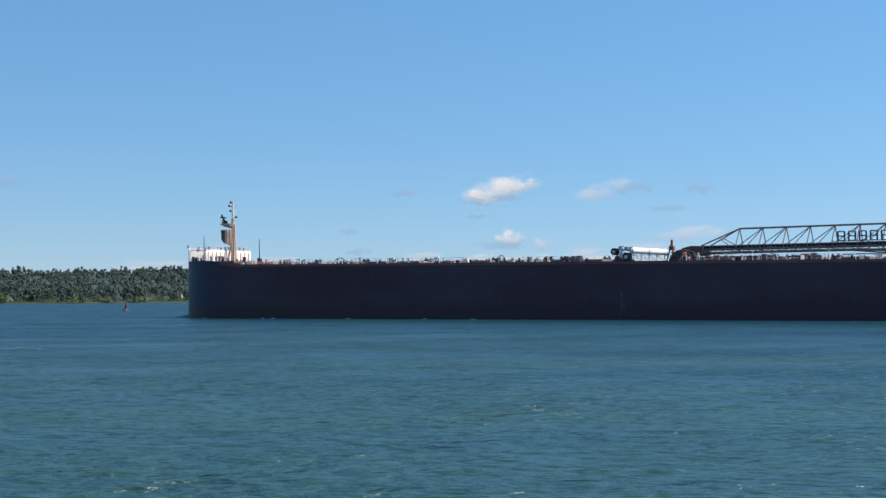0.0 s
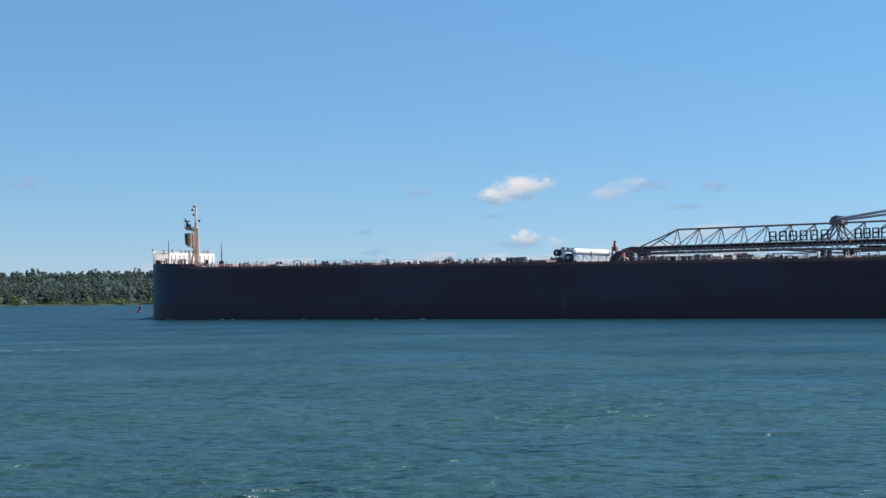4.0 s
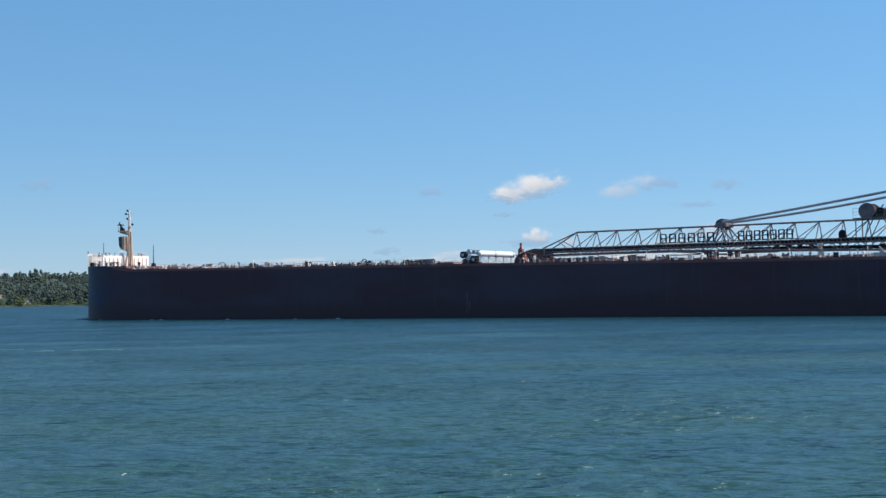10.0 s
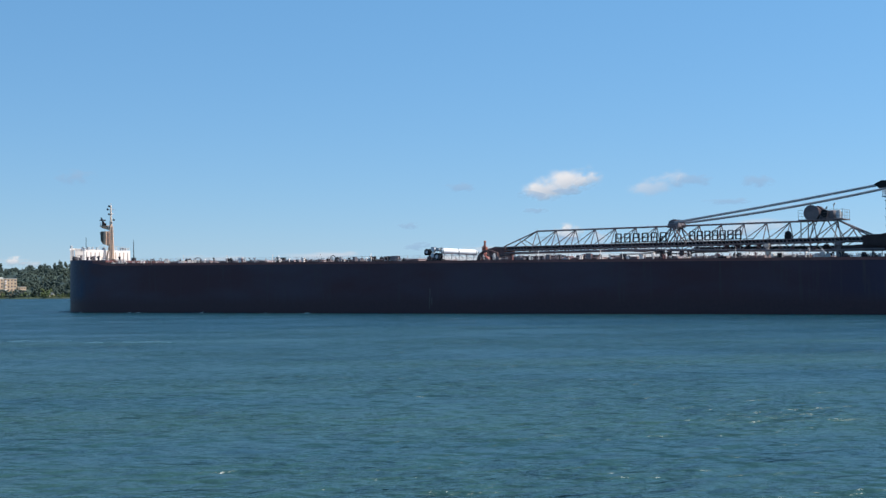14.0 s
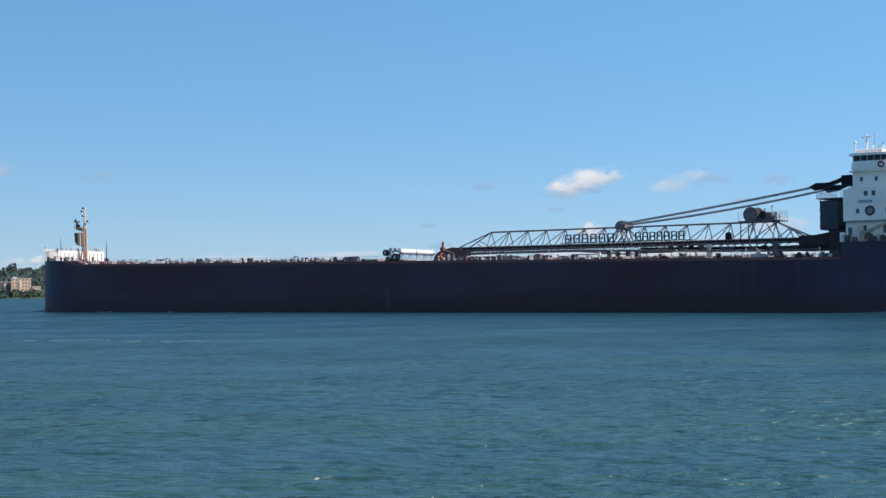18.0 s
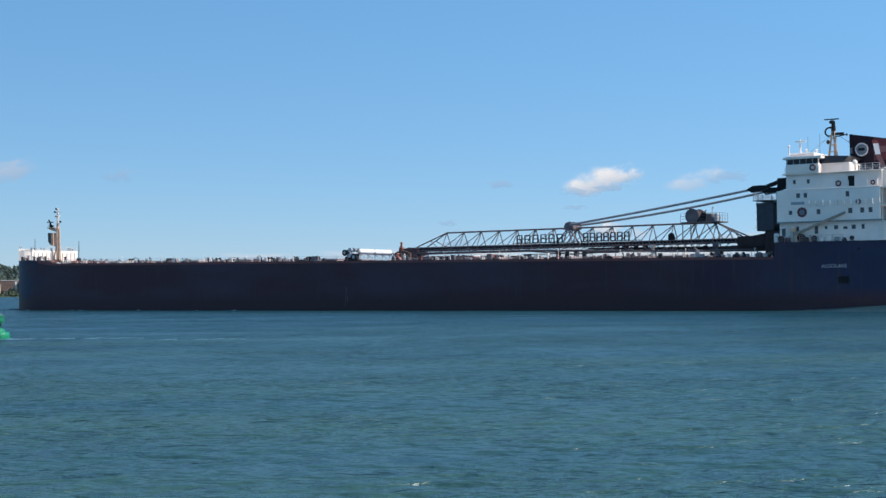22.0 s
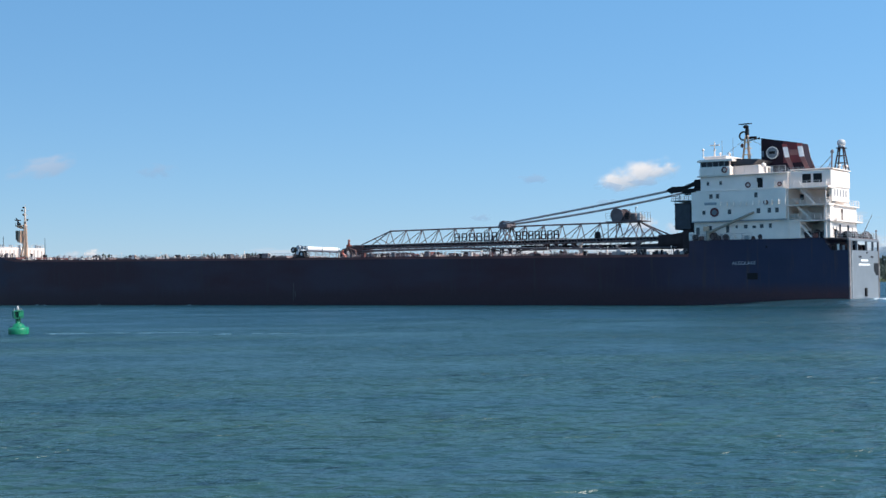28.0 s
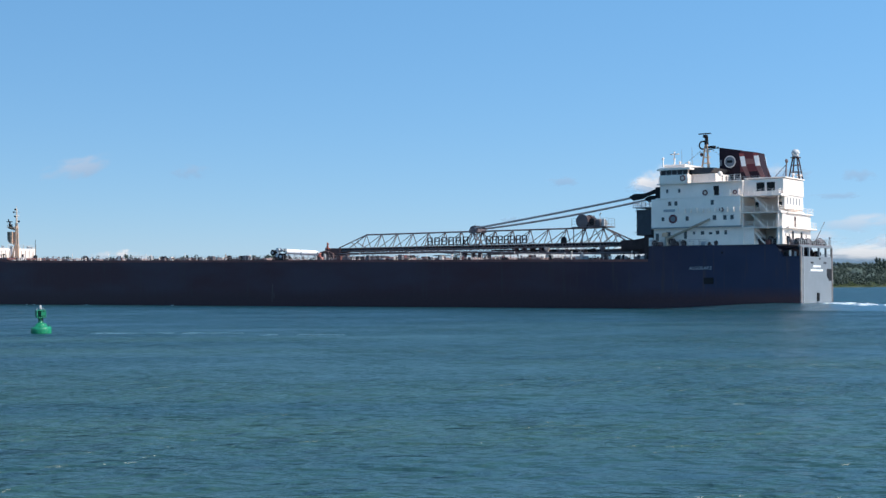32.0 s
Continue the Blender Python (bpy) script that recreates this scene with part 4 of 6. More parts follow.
# ---- amidships: hose reels, white conveyor housing, boom saddle ----
def build_midship_gear():
    z = deck_z(113)
    reel = part("cable_reel", hull_box(bmesh.new(), 113.6, 117.0, 6.2, 7.6, z, z + 0.4, 0.03), M["black"], ship, "dark winch frame with round reels")
    for x, y, zz, r, mt in ((116.7, 7.7, 1.75, 0.62, "black"), (115.6, 7.4, 2.3, 0.45, "palegrey"), (114.4, 7.8, 0.85, 0.72, "black"), (115.4, 7.7, 1.2, 0.45, "palegrey"), (114.6, 7.3, 2.2, 0.38, "tin"), (116.1, 7.8, 0.6, 0.45, "darksteel")):
        bm = bar((x, y - 0.9, z + zz), (x, y, z + zz), r * 0.6, 12)
        for yy in (y - 0.9, y):
            rod(bm, (x, yy - 0.06, z + zz), (x, yy + 0.06, z + zz), r, 16)
        wheel = part("reel", bm, M[mt], reel)
        if mt == "black":
            part("reel_hub", bar((x, y, z + zz), (x, y + 0.1, z + zz), r * 0.45, 10), M["palegrey"], wheel)
    for x in (114.0, 115.8):
        part("upright", box(x - 0.12, x + 0.12, 6.5, 6.75, z, z + 2.6, 0.02), M["tin"], reel)
    # white round-backed conveyor housing, slanting across the deck and down to the boom rest
    pa, pb = Vector((114.1, 6.7, z + 1.95)), Vector((110.0, 0.8, z + 1.65))
    bm = bar(pa, pb, 0.54, 16)
    bmesh.ops.bevel(bm, geom=[e for e in bm.edges if len(e.link_faces) == 2 and any(len(f.verts) > 4 for f in e.link_faces)], offset=0.12, segments=2, affect="EDGES")
    house = part("conveyor_housing", bm, M["gloss"], ship, "slanting round white conveyor housing")
    for q in (0.03, 0.47, 0.97):
        part("seam", bar(pa.lerp(pb, q - 0.012), pa.lerp(pb, q + 0.012), 0.58, 16), M["tin"], house)
    for k in range(5):
        p = pa.lerp(pb, 0.08 + 0.21 * k)
        part("leg", bar((p.x, p.y, z), (p.x, p.y, p.z), 0.1, 6), M["palegrey"], house)
        if k:
            o = pa.lerp(pb, 0.08 + 0.21 * (k - 1))
            part("leg_brace", bar((p.x, p.y, z + 0.1), (o.x, o.y, o.z - 0.5), 0.06, 5), M["palegrey"], house)
    # saddle in which the boom's head rests: a rusty stool, with an orange winch near the rail and a lookout tripod beyond
    sad = part("boom_saddle", prism([(104.2, z), (109.0, z), (108.7, z + 1.0), (107.7, z + 1.8), (106.4, z + 2.1), (104.4, z + 1.5)], 0.2, 2.6), M["rust"], ship, "rusty brown steel boom rest")
    for x0, x1, h in ((108.7, 107.5, 1.8), (107.4, 108.4, 1.6), (105.6, 106.6, 2.0), (104.6, 105.4, 1.5)):
        part("brace", bar((x0, 2.8, z), (x1, 2.7, z + h), 0.12, 6), M["darksteel"], sad)
    part("winch_drum", bar((106.6, 2.6, z + 1.0), (106.6, 3.2, z + 1.0), 0.5, 14), M["darksteel"], sad)
    cradle = part("orange_winch", box(103.3, 104.4, 6.7, 7.6, z - 0.2, z + 0.6, 0.15), M["rustbox"], ship, "rust-red and orange deck winch")
    part("winch_arm", bar((104.8, 7.6, z), (103.6, 7.6, z + 1.3), 0.2, 8), M["hot"], cradle)
    part("winch_arm", bar((103.0, 7.6, z), (104.1, 7.6, z + 1.2), 0.16, 8), M["orange"], cradle)
    part("winch_drum", bar((103.9, 7.5, z + 0.35), (103.9, 8.0, z + 0.35), 0.38, 12), M["darksteel"], cradle)
    bm = bmesh.new()
    for dx, dy in ((-0.8, 0.6), (0.8, 0.6), (0, -0.8)):
        rod(bm, (111.8 + dx, -5.0 + dy, z), (111.8, -5.0, z + 3.7), 0.14, 6)
    hull_box(bm, 111.35, 112.25, -5.4, -4.6, z + 2.2, z + 2.9, 0.05)
    ball(bm, (111.8, -5.0, z + 3.8), 0.26, 1.2, 8, 6)
    part("lookout_tripod", bm, M["rustbox"], ship, "dull red tripod lookout stand")
    trough = part("belt_trough", box(91.0, 103.6, 0.4, 2.4, z - 0.05, z + 0.75, 0.06), M["rust"], ship, "long rusty belt trough on deck")
    for x in np.arange(91.6, 103.4, 1.5):
        part("trough_rib", box(x - 0.08, x + 0.08, 2.38, 2.52, z - 0.05, z + 0.85, 0.0), M["darksteel"], trough)
    for x, c in ((101.2, "darksteel"), (99.4, "black"), (88.6, "deck"), (86.2, "darksteel"), (84.8, "deck"), (83.0, "black"), (79.5, "darksteel")):
        part("deck_machine", box(x - 0.6, x + 0.6, 3.0, 4.6, z - 0.3, z + RND.uniform(0.35, 0.8), 0.1), M[c], ship)


build_midship_gear()


# ---- the unloading boom ----
def build_boom():
    bx0, bx1, step, hw = 41.0, 97.3, 4.02, 1.75
    ZM, ZT = 12.25, 15.0

    def zt(x):
        return ZT + (0.10 if x < 75 else 0.0)

    def zb(x):
        """The underside deepens towards the heel."""
        return 11.05 - 0.85 * min(1.0, max(0.0, (78 - x) / 35))
    boom = part("unloading_boom", box(33, 104, -1.1, 1.1, ZM - 0.62, ZM - 0.52, 0.0), M["steel"], ship, "long dark lattice unloading boom lying over the deck")
    part("top_chord", bar((bx0, 0, zt(bx0)), (bx1, 0, ZT), 0.16, 6), M["steel"], boom)
    for s in (1, -1):
        part("bottom_chord", sweep([(x, s * hw, zb(x)) for x in (33, 43, 78, 103.2)], 0.18, 6), M["steel"], boom)
        for z in (ZM - 0.07, ZM - 0.68):
            part("side_girder", box(33, 103.4, s * hw - 0.09, s * hw + 0.09, z - 0.08, z + 0.08, 0.02), M["steel"], boom)
        part("nose_brace", bar((bx1, 0, ZT), (103.4, s * hw, ZM), 0.12, 6), M["steel"], boom)
        part("nose_brace", bar((100.6, s * 0.9, 13.5), (98.6, s * hw, ZM), 0.08, 6), M["steel"], boom)
        part("heel_brace", bar((bx0, 0, zt(bx0)), (35.4, s * hw, 12.4), 0.13, 6), M["steel"], boom)
        part("heel_brace", bar((bx0 - 2.6, s * 0.9, 13.8), (bx0 - 3.6, s * hw, ZM), 0.1, 6), M["steel"], boom)
        part("heel_brace", bar((bx0 - 2.6, s * 0.9, 13.8), (bx0 - 0.9, s * hw, ZM), 0.1, 6), M["steel"], boom)
    n = int((bx1 - bx0) / step) + 1
    for i in range(n):
        x = bx1 - i * step
        for s in (1, -1):
            part("strut", bar((x, 0, ZT), (x + 0.1, s * hw, ZM - 0.3), 0.085, 6), M["steel"], boom)
            if i:
                part("diagonal", bar((x, 0, ZT), (x + step - 0.5, s * hw, ZM - 0.1), 0.075, 6), M["steel"], boom)
            part("hanger", bar((x, s * hw, ZM - 0.4), (x, s * hw, zb(x)), 0.09, 5), M["steel"], boom)
            for dx in (-2.0, 2.0):
                part("lower_diagonal", bar((x, s * hw, zb(x)), (x + dx, s * hw, ZM - 0.4), 0.075, 5), M["steel"], boom)
    web = mesh_of("web_bar", bar((0, 0, ZM - 0.65), (0.32, 0, ZM - 0.1), 0.06, 4), M["steel"])
    for i in range(104):
        ob = new("web_bar", web)
        ob.parent, ob.location = boom, (33.4 + i * 0.67, hw, 0)
    # belt and its rollers
    part("belt", box(33.5, 103.5, -1.3, 1.3, ZM - 0.5, ZM - 0.12, 0.0), M["black"], boom, "black rubber conveyor belt")
    me = mesh_of("roller", bar((0, -1.2, 0), (0, 1.2, 0), 0.14, 6), M["black"])
    x = 35.0
    while x < 103:
        ob = new("roller", me)
        ob.parent, ob.location = boom, (x, 0, ZM - 0.72)
        x += 1.34
    # head of the boom
    part("boom_head", prism([(103.2, 10.7), (106.6, 10.5), (107.3, 11.0), (106.9, 11.9), (105.2, 12.3), (103.2, 12.2)], -1.9, 1.9), M["rust"], boom, "dark housing at the boom head")
    part("head_pulley", bar((106.3, -2.05, 11.2), (106.3, 2.05, 11.2), 0.6, 14), M["darksteel"], boom)
    # thick mid part by the sheave block: lower bracing
    for x in (58.6, 63.1, 75.1, 80.1):
        part("keel_brace", bar((69.4, 0, 10.2), (x, 0, zb(x)), 0.1, 6), M["steel"], boom)
    part("keel_plate", box(60, 80, -0.4, 0.4, 10.28, 10.42, 0.03), M["steel"], boom)
    # sheave block where the stays meet the boom
    blk = part("sheave_block", box(68.4, 70.3, -1.9, 1.9, 14.75, 15.5, 0.15), M["steel"], boom, "dark sheave block on the boom")
    for y in (-1.4, 0, 1.4):
        part("sheave", bar((69.1, y - 0.2, 15.55), (69.1, y + 0.2, 15.55), 0.62, 14), M["darksteel"], blk)
        part("cheek_plate", prism([(68.3, 14.7), (70.4, 14.7), (70.0, 15.9), (69.2, 16.2), (68.4, 15.8)], y + 0.28, y + 0.34), M["steel"], blk)
    for s in (1, -1):
        for dx in (-2.6, -1.1, 1.1, 2.6):
            part("frame_leg", bar((69.4, s * 1.8, 15.0), (69.4 + dx, s * 1.9, ZM - 0.3), 0.13, 6), M["steel"], blk)
        for x in (67.8, 71.5):
            part("deck_stool", box(x - 0.35, x + 0.35, s * 1.6 - 0.3, s * 1.6 + 0.3, deck_z(68), 10.7, 0.03), M["darksteel"], ship)
    # hoisting winch on top of the boom
    win = part("boom_winch", box(39.6, 47.0, -1.9, 1.9, 15.1, 15.3, 0.03), M["steel"], boom, "dark hoisting winch with round drum")
    part("drum", bar((44.9, -1.5, 16.35), (44.9, 1.5, 16.35), 1.15, 18), M["darksteel"], win)
    part("drum_housing", prism([(43.2, 15.3), (46.3, 15.3), (46.2, 16.6), (45.5, 17.4), (44.3, 17.5), (43.4, 16.8)], -1.7, -0.4), M["darksteel"], win)
    part("gear_case", box(41.2, 43.4, -1.4, 1.4, 15.3, 16.7, 0.15), M["steel"], win)
    for y in (-1.55, 1.55):
        part("drum_flange", bar((44.9, y - 0.06, 16.35), (44.9, y + 0.06, 16.35), 1.3, 20), M["steel"], win)
    part("brake_drum", bar((42.7, 1.4, 16.2), (42.7, 1.75, 16.2), 0.62, 14), M["black"], win)
    part("exhaust", sweep([(41.4, 0.9, 16.6), (41.4, 0.9, 17.6), (41.1, 0.9, 17.8)], 0.12, 6), M["palegrey"], win)
    part("control_stand", box(40.2, 40.8, 1.0, 1.5, 15.3, 16.7, 0.06), M["palegrey"], win)
    part("cable_guide", bar((43.6, 1.6, 15.3), (42.2, 1.6, 17.3), 0.1, 6), M["steel"], win)
    part("motor", bar((40.2, 0.5, 15.9), (41.4, 0.5, 15.9), 0.5, 12), M["tin"], win)
    for p, q in (((39.7, 1.8, 15.3), (47.0, 1.8, 15.3)), ((39.7, -1.8, 15.3), (39.7, 1.8, 15.3))):
        railing([p, q], 1.5, 1.3, 0.032, M["steel"])
    for s in (1, -1):
        for x, y in ((42.2, 40.6), (43.8, 45.2), (46.6, 46.6)):
            part("winch_leg", bar((x, s * 1.75, 15.1), (y, s * 1.75, ZM), 0.09, 6), M["steel"], boom)
    part("junction_box", ball(box(48.3, 49.4, 1.2, 1.9, 12.2, 13.0, 0.1), (48.9, 1.5, 13.1), 0.55, 0.8, 10, 6), M["black"], boom)
    # heel of the boom and its hopper
    part("boom_heel", prism([(28.2, 11.0), (33.6, 10.7), (36.5, 10.9), (36.5, 12.5), (33.5, 12.6), (31.0, 13.0), (29.6, 13.9), (28.2, 14.0)], -1.9, 1.9), M["darksteel"], boom, "dark curved boom heel")
    hop = part("loading_hopper", prism([(31.0, 10.0), (35.5, 9.95), (41.5, 10.15), (42.5, 10.55), (37.5, 11.0), (31.0, 11.05)], -2.2, 1.6), M["darksteel"], ship, "dark loading hopper under the boom heel")
    for x, y in ((31.3, 1.3), (31.3, -1.8), (40.9, -1.8)):
        part("hopper_leg", box(x - 0.25, x + 0.25, y - 0.25, y + 0.25, deck_z(x) - 0.1, 10.2, 0.03), M["palegrey" if y > 0 else "darksteel"], hop)
    for x, y0, h, mt in ((28.0, 5.6, 1.7, "darksteel"), (29.6, 6.4, 1.3, "black"), (31.4, 5.0, 1.6, "steel"), (33.4, 6.2, 1.1, "darksteel"), (35.2, 5.4, 1.5, "black"), (38.0, 5.8, 1.2, "darksteel"), (42.5, 5.0, 1.3, "steel"), (46.5, 5.4, 1.0, "black")):
        part("hopper_gear", rod(box(x - 0.6, x + 0.6, y0 - 0.6, y0 + 0.6, deck_z(x), deck_z(x) + h * 0.4, 0.08), (x, y0, deck_z(x) + h * 0.4), (x, y0, deck_z(x) + h * 0.6), 0.35, 8), M[mt], hop)
    # pipes and gear under the after part
    for x in np.arange(37, 60, 1.9):
        part("belt_hanger", box(x - 0.3, x + 0.3, 0.6, 1.5, zb(x), zb(x) + RND.uniform(0.6, 1.3), 0.05), RND.choice((M["darksteel"], M["black"], M["rust"])), boom)
    for x, mt in ((52.5, "pale"), (40.5, "steel")):
        sup = part("boom_support", box(x - 0.35, x + 0.35, 0.7, 1.7, deck_z(x), 10.85, 0.05), M[mt if mt == "pale" else "steel"], ship, "stout post under the boom")
        part("post_cap", box(x - 0.42, x + 0.42, 1.2, 1.9, 10.85, 11.6, 0.15), M[mt], sup)
    part("return_belt", prism([(33.5, 10.25), (43, 10.45), (66, 11.0), (66, 11.3), (43, 11.0), (33.5, 10.95)], -1.2, 0.5), M["black"], boom, "black return run of the belt")
    # openwork signs along the boom, as plain shapes
    y = hw + 0.31
    sign = part("boom_sign", box(54.6, 81.2, y - 0.03, y + 0.03, 12.35, 12.45, 0.0), M["black"], boom, "row of dark openwork signs along the boom")
    xs = [79.6 - 1.72 * i for i in range(6)] + [65.6 - 1.38 * i for i in range(7)]
    for i, x in enumerate(xs):
        bm = bmesh.new()
        z0, z1, w, r = 12.45, 13.9, 0.52 if i < 6 else 0.44, 0.12
        for z in (z0, (z0 + z1) / 2, z1):
            hull_box(bm, x - w, x + w, y - 0.05, y + 0.05, z - r * 0.7, z + r * 0.7)
        for k in (-1, 1):
            hull_box(bm, x + k * w - r, x + k * w + r, y - 0.05, y + 0.05, z0, z1)
        part("sign_shape", bm, M["black"], sign)


build_boom()

# ---- after part: house, bridge, funnel, stern ----
GLASS_PANE = {}


def pane(parent, x, z, w, h, y=None, face="port", name="window", mat=None, frame_=True):
    """A window set in a wall: a thin raised frame with the glass in it. face: port or aft; x is then across."""
    if mat is None:
        mat, w, h = M["glass"], w * 0.82, h * 0.85
    key = (round(w, 2), round(h, 2), face, mat.name, frame_)
    if key not in GLASS_PANE:
        t = 0.05
        g = box(-w / 2, w / 2, -t, t * 0.5, -h / 2, h / 2, 0.0) if face == "port" else box(-t * 0.5, t, -w / 2, w / 2, -h / 2, h / 2, 0.0)
        fb = bmesh.new()
        e = 0.09
        for a, b, c, d in ((-w / 2 - e, w / 2 + e, h / 2, h / 2 + e), (-w / 2 - e, w / 2 + e, -h / 2 - e, -h / 2),
                           (-w / 2 - e, -w / 2, -h / 2, h / 2), (w / 2, w / 2 + e, -h / 2, h / 2)):
            if face == "port":
                hull_box(fb, a, b, -t, t, c, d)
            else:
                hull_box(fb, -t, t, a, b, c, d)
        GLASS_PANE[key] = mesh_of(name, g, mat), mesh_of("window_frame", fb, M["white"])
    me, fr = GLASS_PANE[key]
    at = (x, y, z) if face == "port" else (y, x, z)
    if frame_:
        f = new("window_frame", fr)
        f.parent, f.location = parent, at
    ob = new(name, me)
    ob.parent, ob.location = parent, at
    return ob


def build_house():
    Y = 10.5
    # lower storey, a little set back, up to the long overhang
    low = part("lower_house", box(7.3, 26.0, -9.9, 9.9, 11.0, 14.1, 0.04), M["white"], ship, "white lower storey with small windows and doors")
    for x, z, w, h in ((19.9, 12.9, 0.7, 1.5), (18.3, 13.2, 0.5, 0.6), (16.7, 13.2, 0.8, 0.75), (15.2, 13.1, 0.8, 0.5), (13.9, 13.2, 0.8, 0.8), (12.4, 13.2, 0.6, 0.9), (23.2, 12.7, 1.1, 1.9), (25.3, 12.6, 0.8, 1.6)):
        pane(low, x, z, w, h, 9.9)
    part("overhang", box(9.4, 26.2, -10.6, 10.6, 14.1, 14.3, 0.03), M["tin"], low, "grey deck edge")
    # main block
    mid = part("main_house", box(9.5, 26.2, -Y, Y, 14.3, 19.3, 0.05), M["white"], ship, "white accommodation block")
    for x, z, w, h in ((23.9, 15.75, 0.7, 0.8), (19.3, 15.75, 0.75, 0.95), (14.2, 15.75, 0.8, 1.0), (12.3, 15.75, 0.75, 0.95), (11.0, 15.75, 0.75, 0.95),
                       (22.6, 18.45, 0.75, 0.9), (21.4, 18.45, 0.7, 0.9), (14.6, 18.4, 0.7, 1.0)):
        pane(mid, x, z, w, h, Y)
    for i in range(11):
        x = 20.8 - i * 1.13
        part("bracket", box(x - 0.1, x + 0.1, Y, Y + 0.5, 16.7, 17.5, 0.03), M["white"], mid)
    part("name_board", box(21.6, 23.8, Y, Y + 0.06, 17.0, 17.45, 0.0), M["tin"], mid, "grey name board with worn marks")
    # badge: a ring and a disc
    badge = part("badge", bar((22.0, Y - 0.02, 15.75), (22.0, Y + 0.05, 15.75), 0.80, 24), M["maroon"], mid, "dark red round badge with pale middle")
    part("badge_disc", bar((22.0, Y + 0.03, 15.75), (22.0, Y + 0.08, 15.75), 0.46, 20), M["grey"], badge)
    part("life_buoy", ring_mesh((12.9, Y + 0.1, 17.1), 0.33, 0.1), M["maroon"], mid, "red life ring")
    # upper storey
    up = part("upper_house", box(9.5, 25.0, -9.3, 9.3, 19.5, 21.9, 0.05), M["white"], ship, "white upper storey below the bridge")
    part("upper_deck_edge", box(9.4, 25.3, -10.55, 10.55, 19.3, 19.5, 0.03), M["white"], up)
    for x, z, w, h in ((23.6, 20.75, 0.55, 0.8), (21.3, 20.75, 0.55, 0.8)):
        pane(up, x, z, w, h, 9.3)
    pane(up, 14.35, 20.5, 1.05, 1.65, 9.3, name="doorway", mat=M["black"])
    part("life_buoy", ring_mesh((16.4, 9.42, 20.2), 0.38, 0.11), M["maroon"], up, "red life ring")
    part("life_buoy", ring_mesh((10.9, 9.42, 20.1), 0.3, 0.1), M["maroon"], up, "red life ring")
    part("top_deck_edge", box(9.4, 25.4, -9.9, 9.9, 21.9, 22.08, 0.03), M["white"], up)
    for x in (10.2, 11.8, 14.8):
        part("bracket", box(x - 0.08, x + 0.08, 9.3, 9.6, 19.7, 20.6, 0.02), M["white"], up)
    # open galleries at the after corner, round the casing
    cas = part("aft_casing", box(3.0, 9.5, -1.0, 4.0, 17.0, 22.45, 0.05), M["white"], ship, "bright white after casing")
    part("after_screen", box(2.55, 3.0, -1.0, 8.0, 17.0, 22.2, 0.03), M["white"], cas)
    part("casing_rim", box(2.3, 9.5, -1.2, 8.2, 22.3, 22.5, 0.02), M["white"], cas)
    top = part("after_storey", box(2.4, 9.5, -0.95, 8.9, 19.4, 22.1, 0.04), M["white"], ship, "white storey with two large dark louvres")
    for x in (6.45, 4.6):
        pane(top, x, 20.85, 1.45, 1.5, 8.9, name="louvre_opening", mat=M["black"])
    part("panel_line", box(7.6, 8.8, 8.9, 8.93, 19.9, 21.8, 0.0), M["white"], top)
    core = part("casing_side", box(3.6, 9.5, -4.4, 4.4, 11.0, 17.0, 0.03), M["white"], ship, "white engine casing")
    for x, z in ((9.0, 18.1), (4.7, 18.0)):
        pane(cas, x, z, 0.8, 1.1, 4.0)
    for z, xa in ((19.2, 2.7), (16.35, 2.7), (13.75, 2.5)):
        part("gallery_deck", box(xa, 9.5, 3.9, 10.3, z, z + 0.16, 0.02), M["white"], core)
        railing([(9.3, 10.2, z + 0.16), (xa + 0.1, 10.2, z + 0.16), (xa + 0.1, 7.4, z + 0.16)], 1.0, 1.1, 0.045, M["white"], label="white gallery railing")
    for z, xa in ((19.2, 2.7), (16.35, 2.7), (13.75, 2.5)):
        part("deck_lip", box(xa - 0.35, xa, 7.0, 10.3, z - 0.05, z + 0.3, 0.02), M["white"], core)
    for x in (2.9, 9.2):
        part("stanchion", box(x - 0.06, x + 0.06, 10.05, 10.22, 11.0, 19.2, 0.0), M["white"], core)
    for (xa, za), (xb, zb) in (((7.7, 19.3), (5.2, 16.5)), ((8.3, 16.5), (5.8, 13.9)), ((8.1, 13.9), (5.7, 11.1))):
        flight = [(xa, za), (xa - 0.3, za), (xb - 0.3, zb), (xb, zb)]
        st = part("stair", prism(flight, 9.46, 9.54), M["white"], ship, "steep white outside stair")
        part("stringer", prism(flight, 8.56, 8.64), M["white"], st)
        part("handrail", bar((xa - 0.15, 9.5, za + 1.0), (xb - 0.15, 9.5, zb + 1.0), 0.05, 5), M["white"], st)
        for k in range(1, 10):
            q = k / 10
            hull_part(st, xa + (xb - xa) * q, za + (zb - za) * q)
    # after casing with its sunlit white wall
    for i in range(5):
        pane(cas, 6.6 - i * 1.45, 18.45, 0.5, 1.15, 2.55, "aft", mat=M["grey"], frame_=False)
    lowc = part("aft_house", box(2.5, 3.6, -4.6, 9.2, 11.0, 16.3, 0.05), M["white"], ship, "white after deckhouse")
    pane(lowc, 3.3, 14.9, 1.1, 1.9, 2.5, "aft", mat=M["darksteel"])
    for y in (7.9, 6.2, -2.2):
        pane(lowc, y, 12.6, 0.5, 0.6, 2.5, "aft")
    pane(lowc, 4.4, 12.3, 1.0, 1.9, 2.5, "aft", mat=M["black"])
    pane(lowc, 0.2, 12.3, 1.0, 1.9, 2.5, "aft", mat=M["black"])
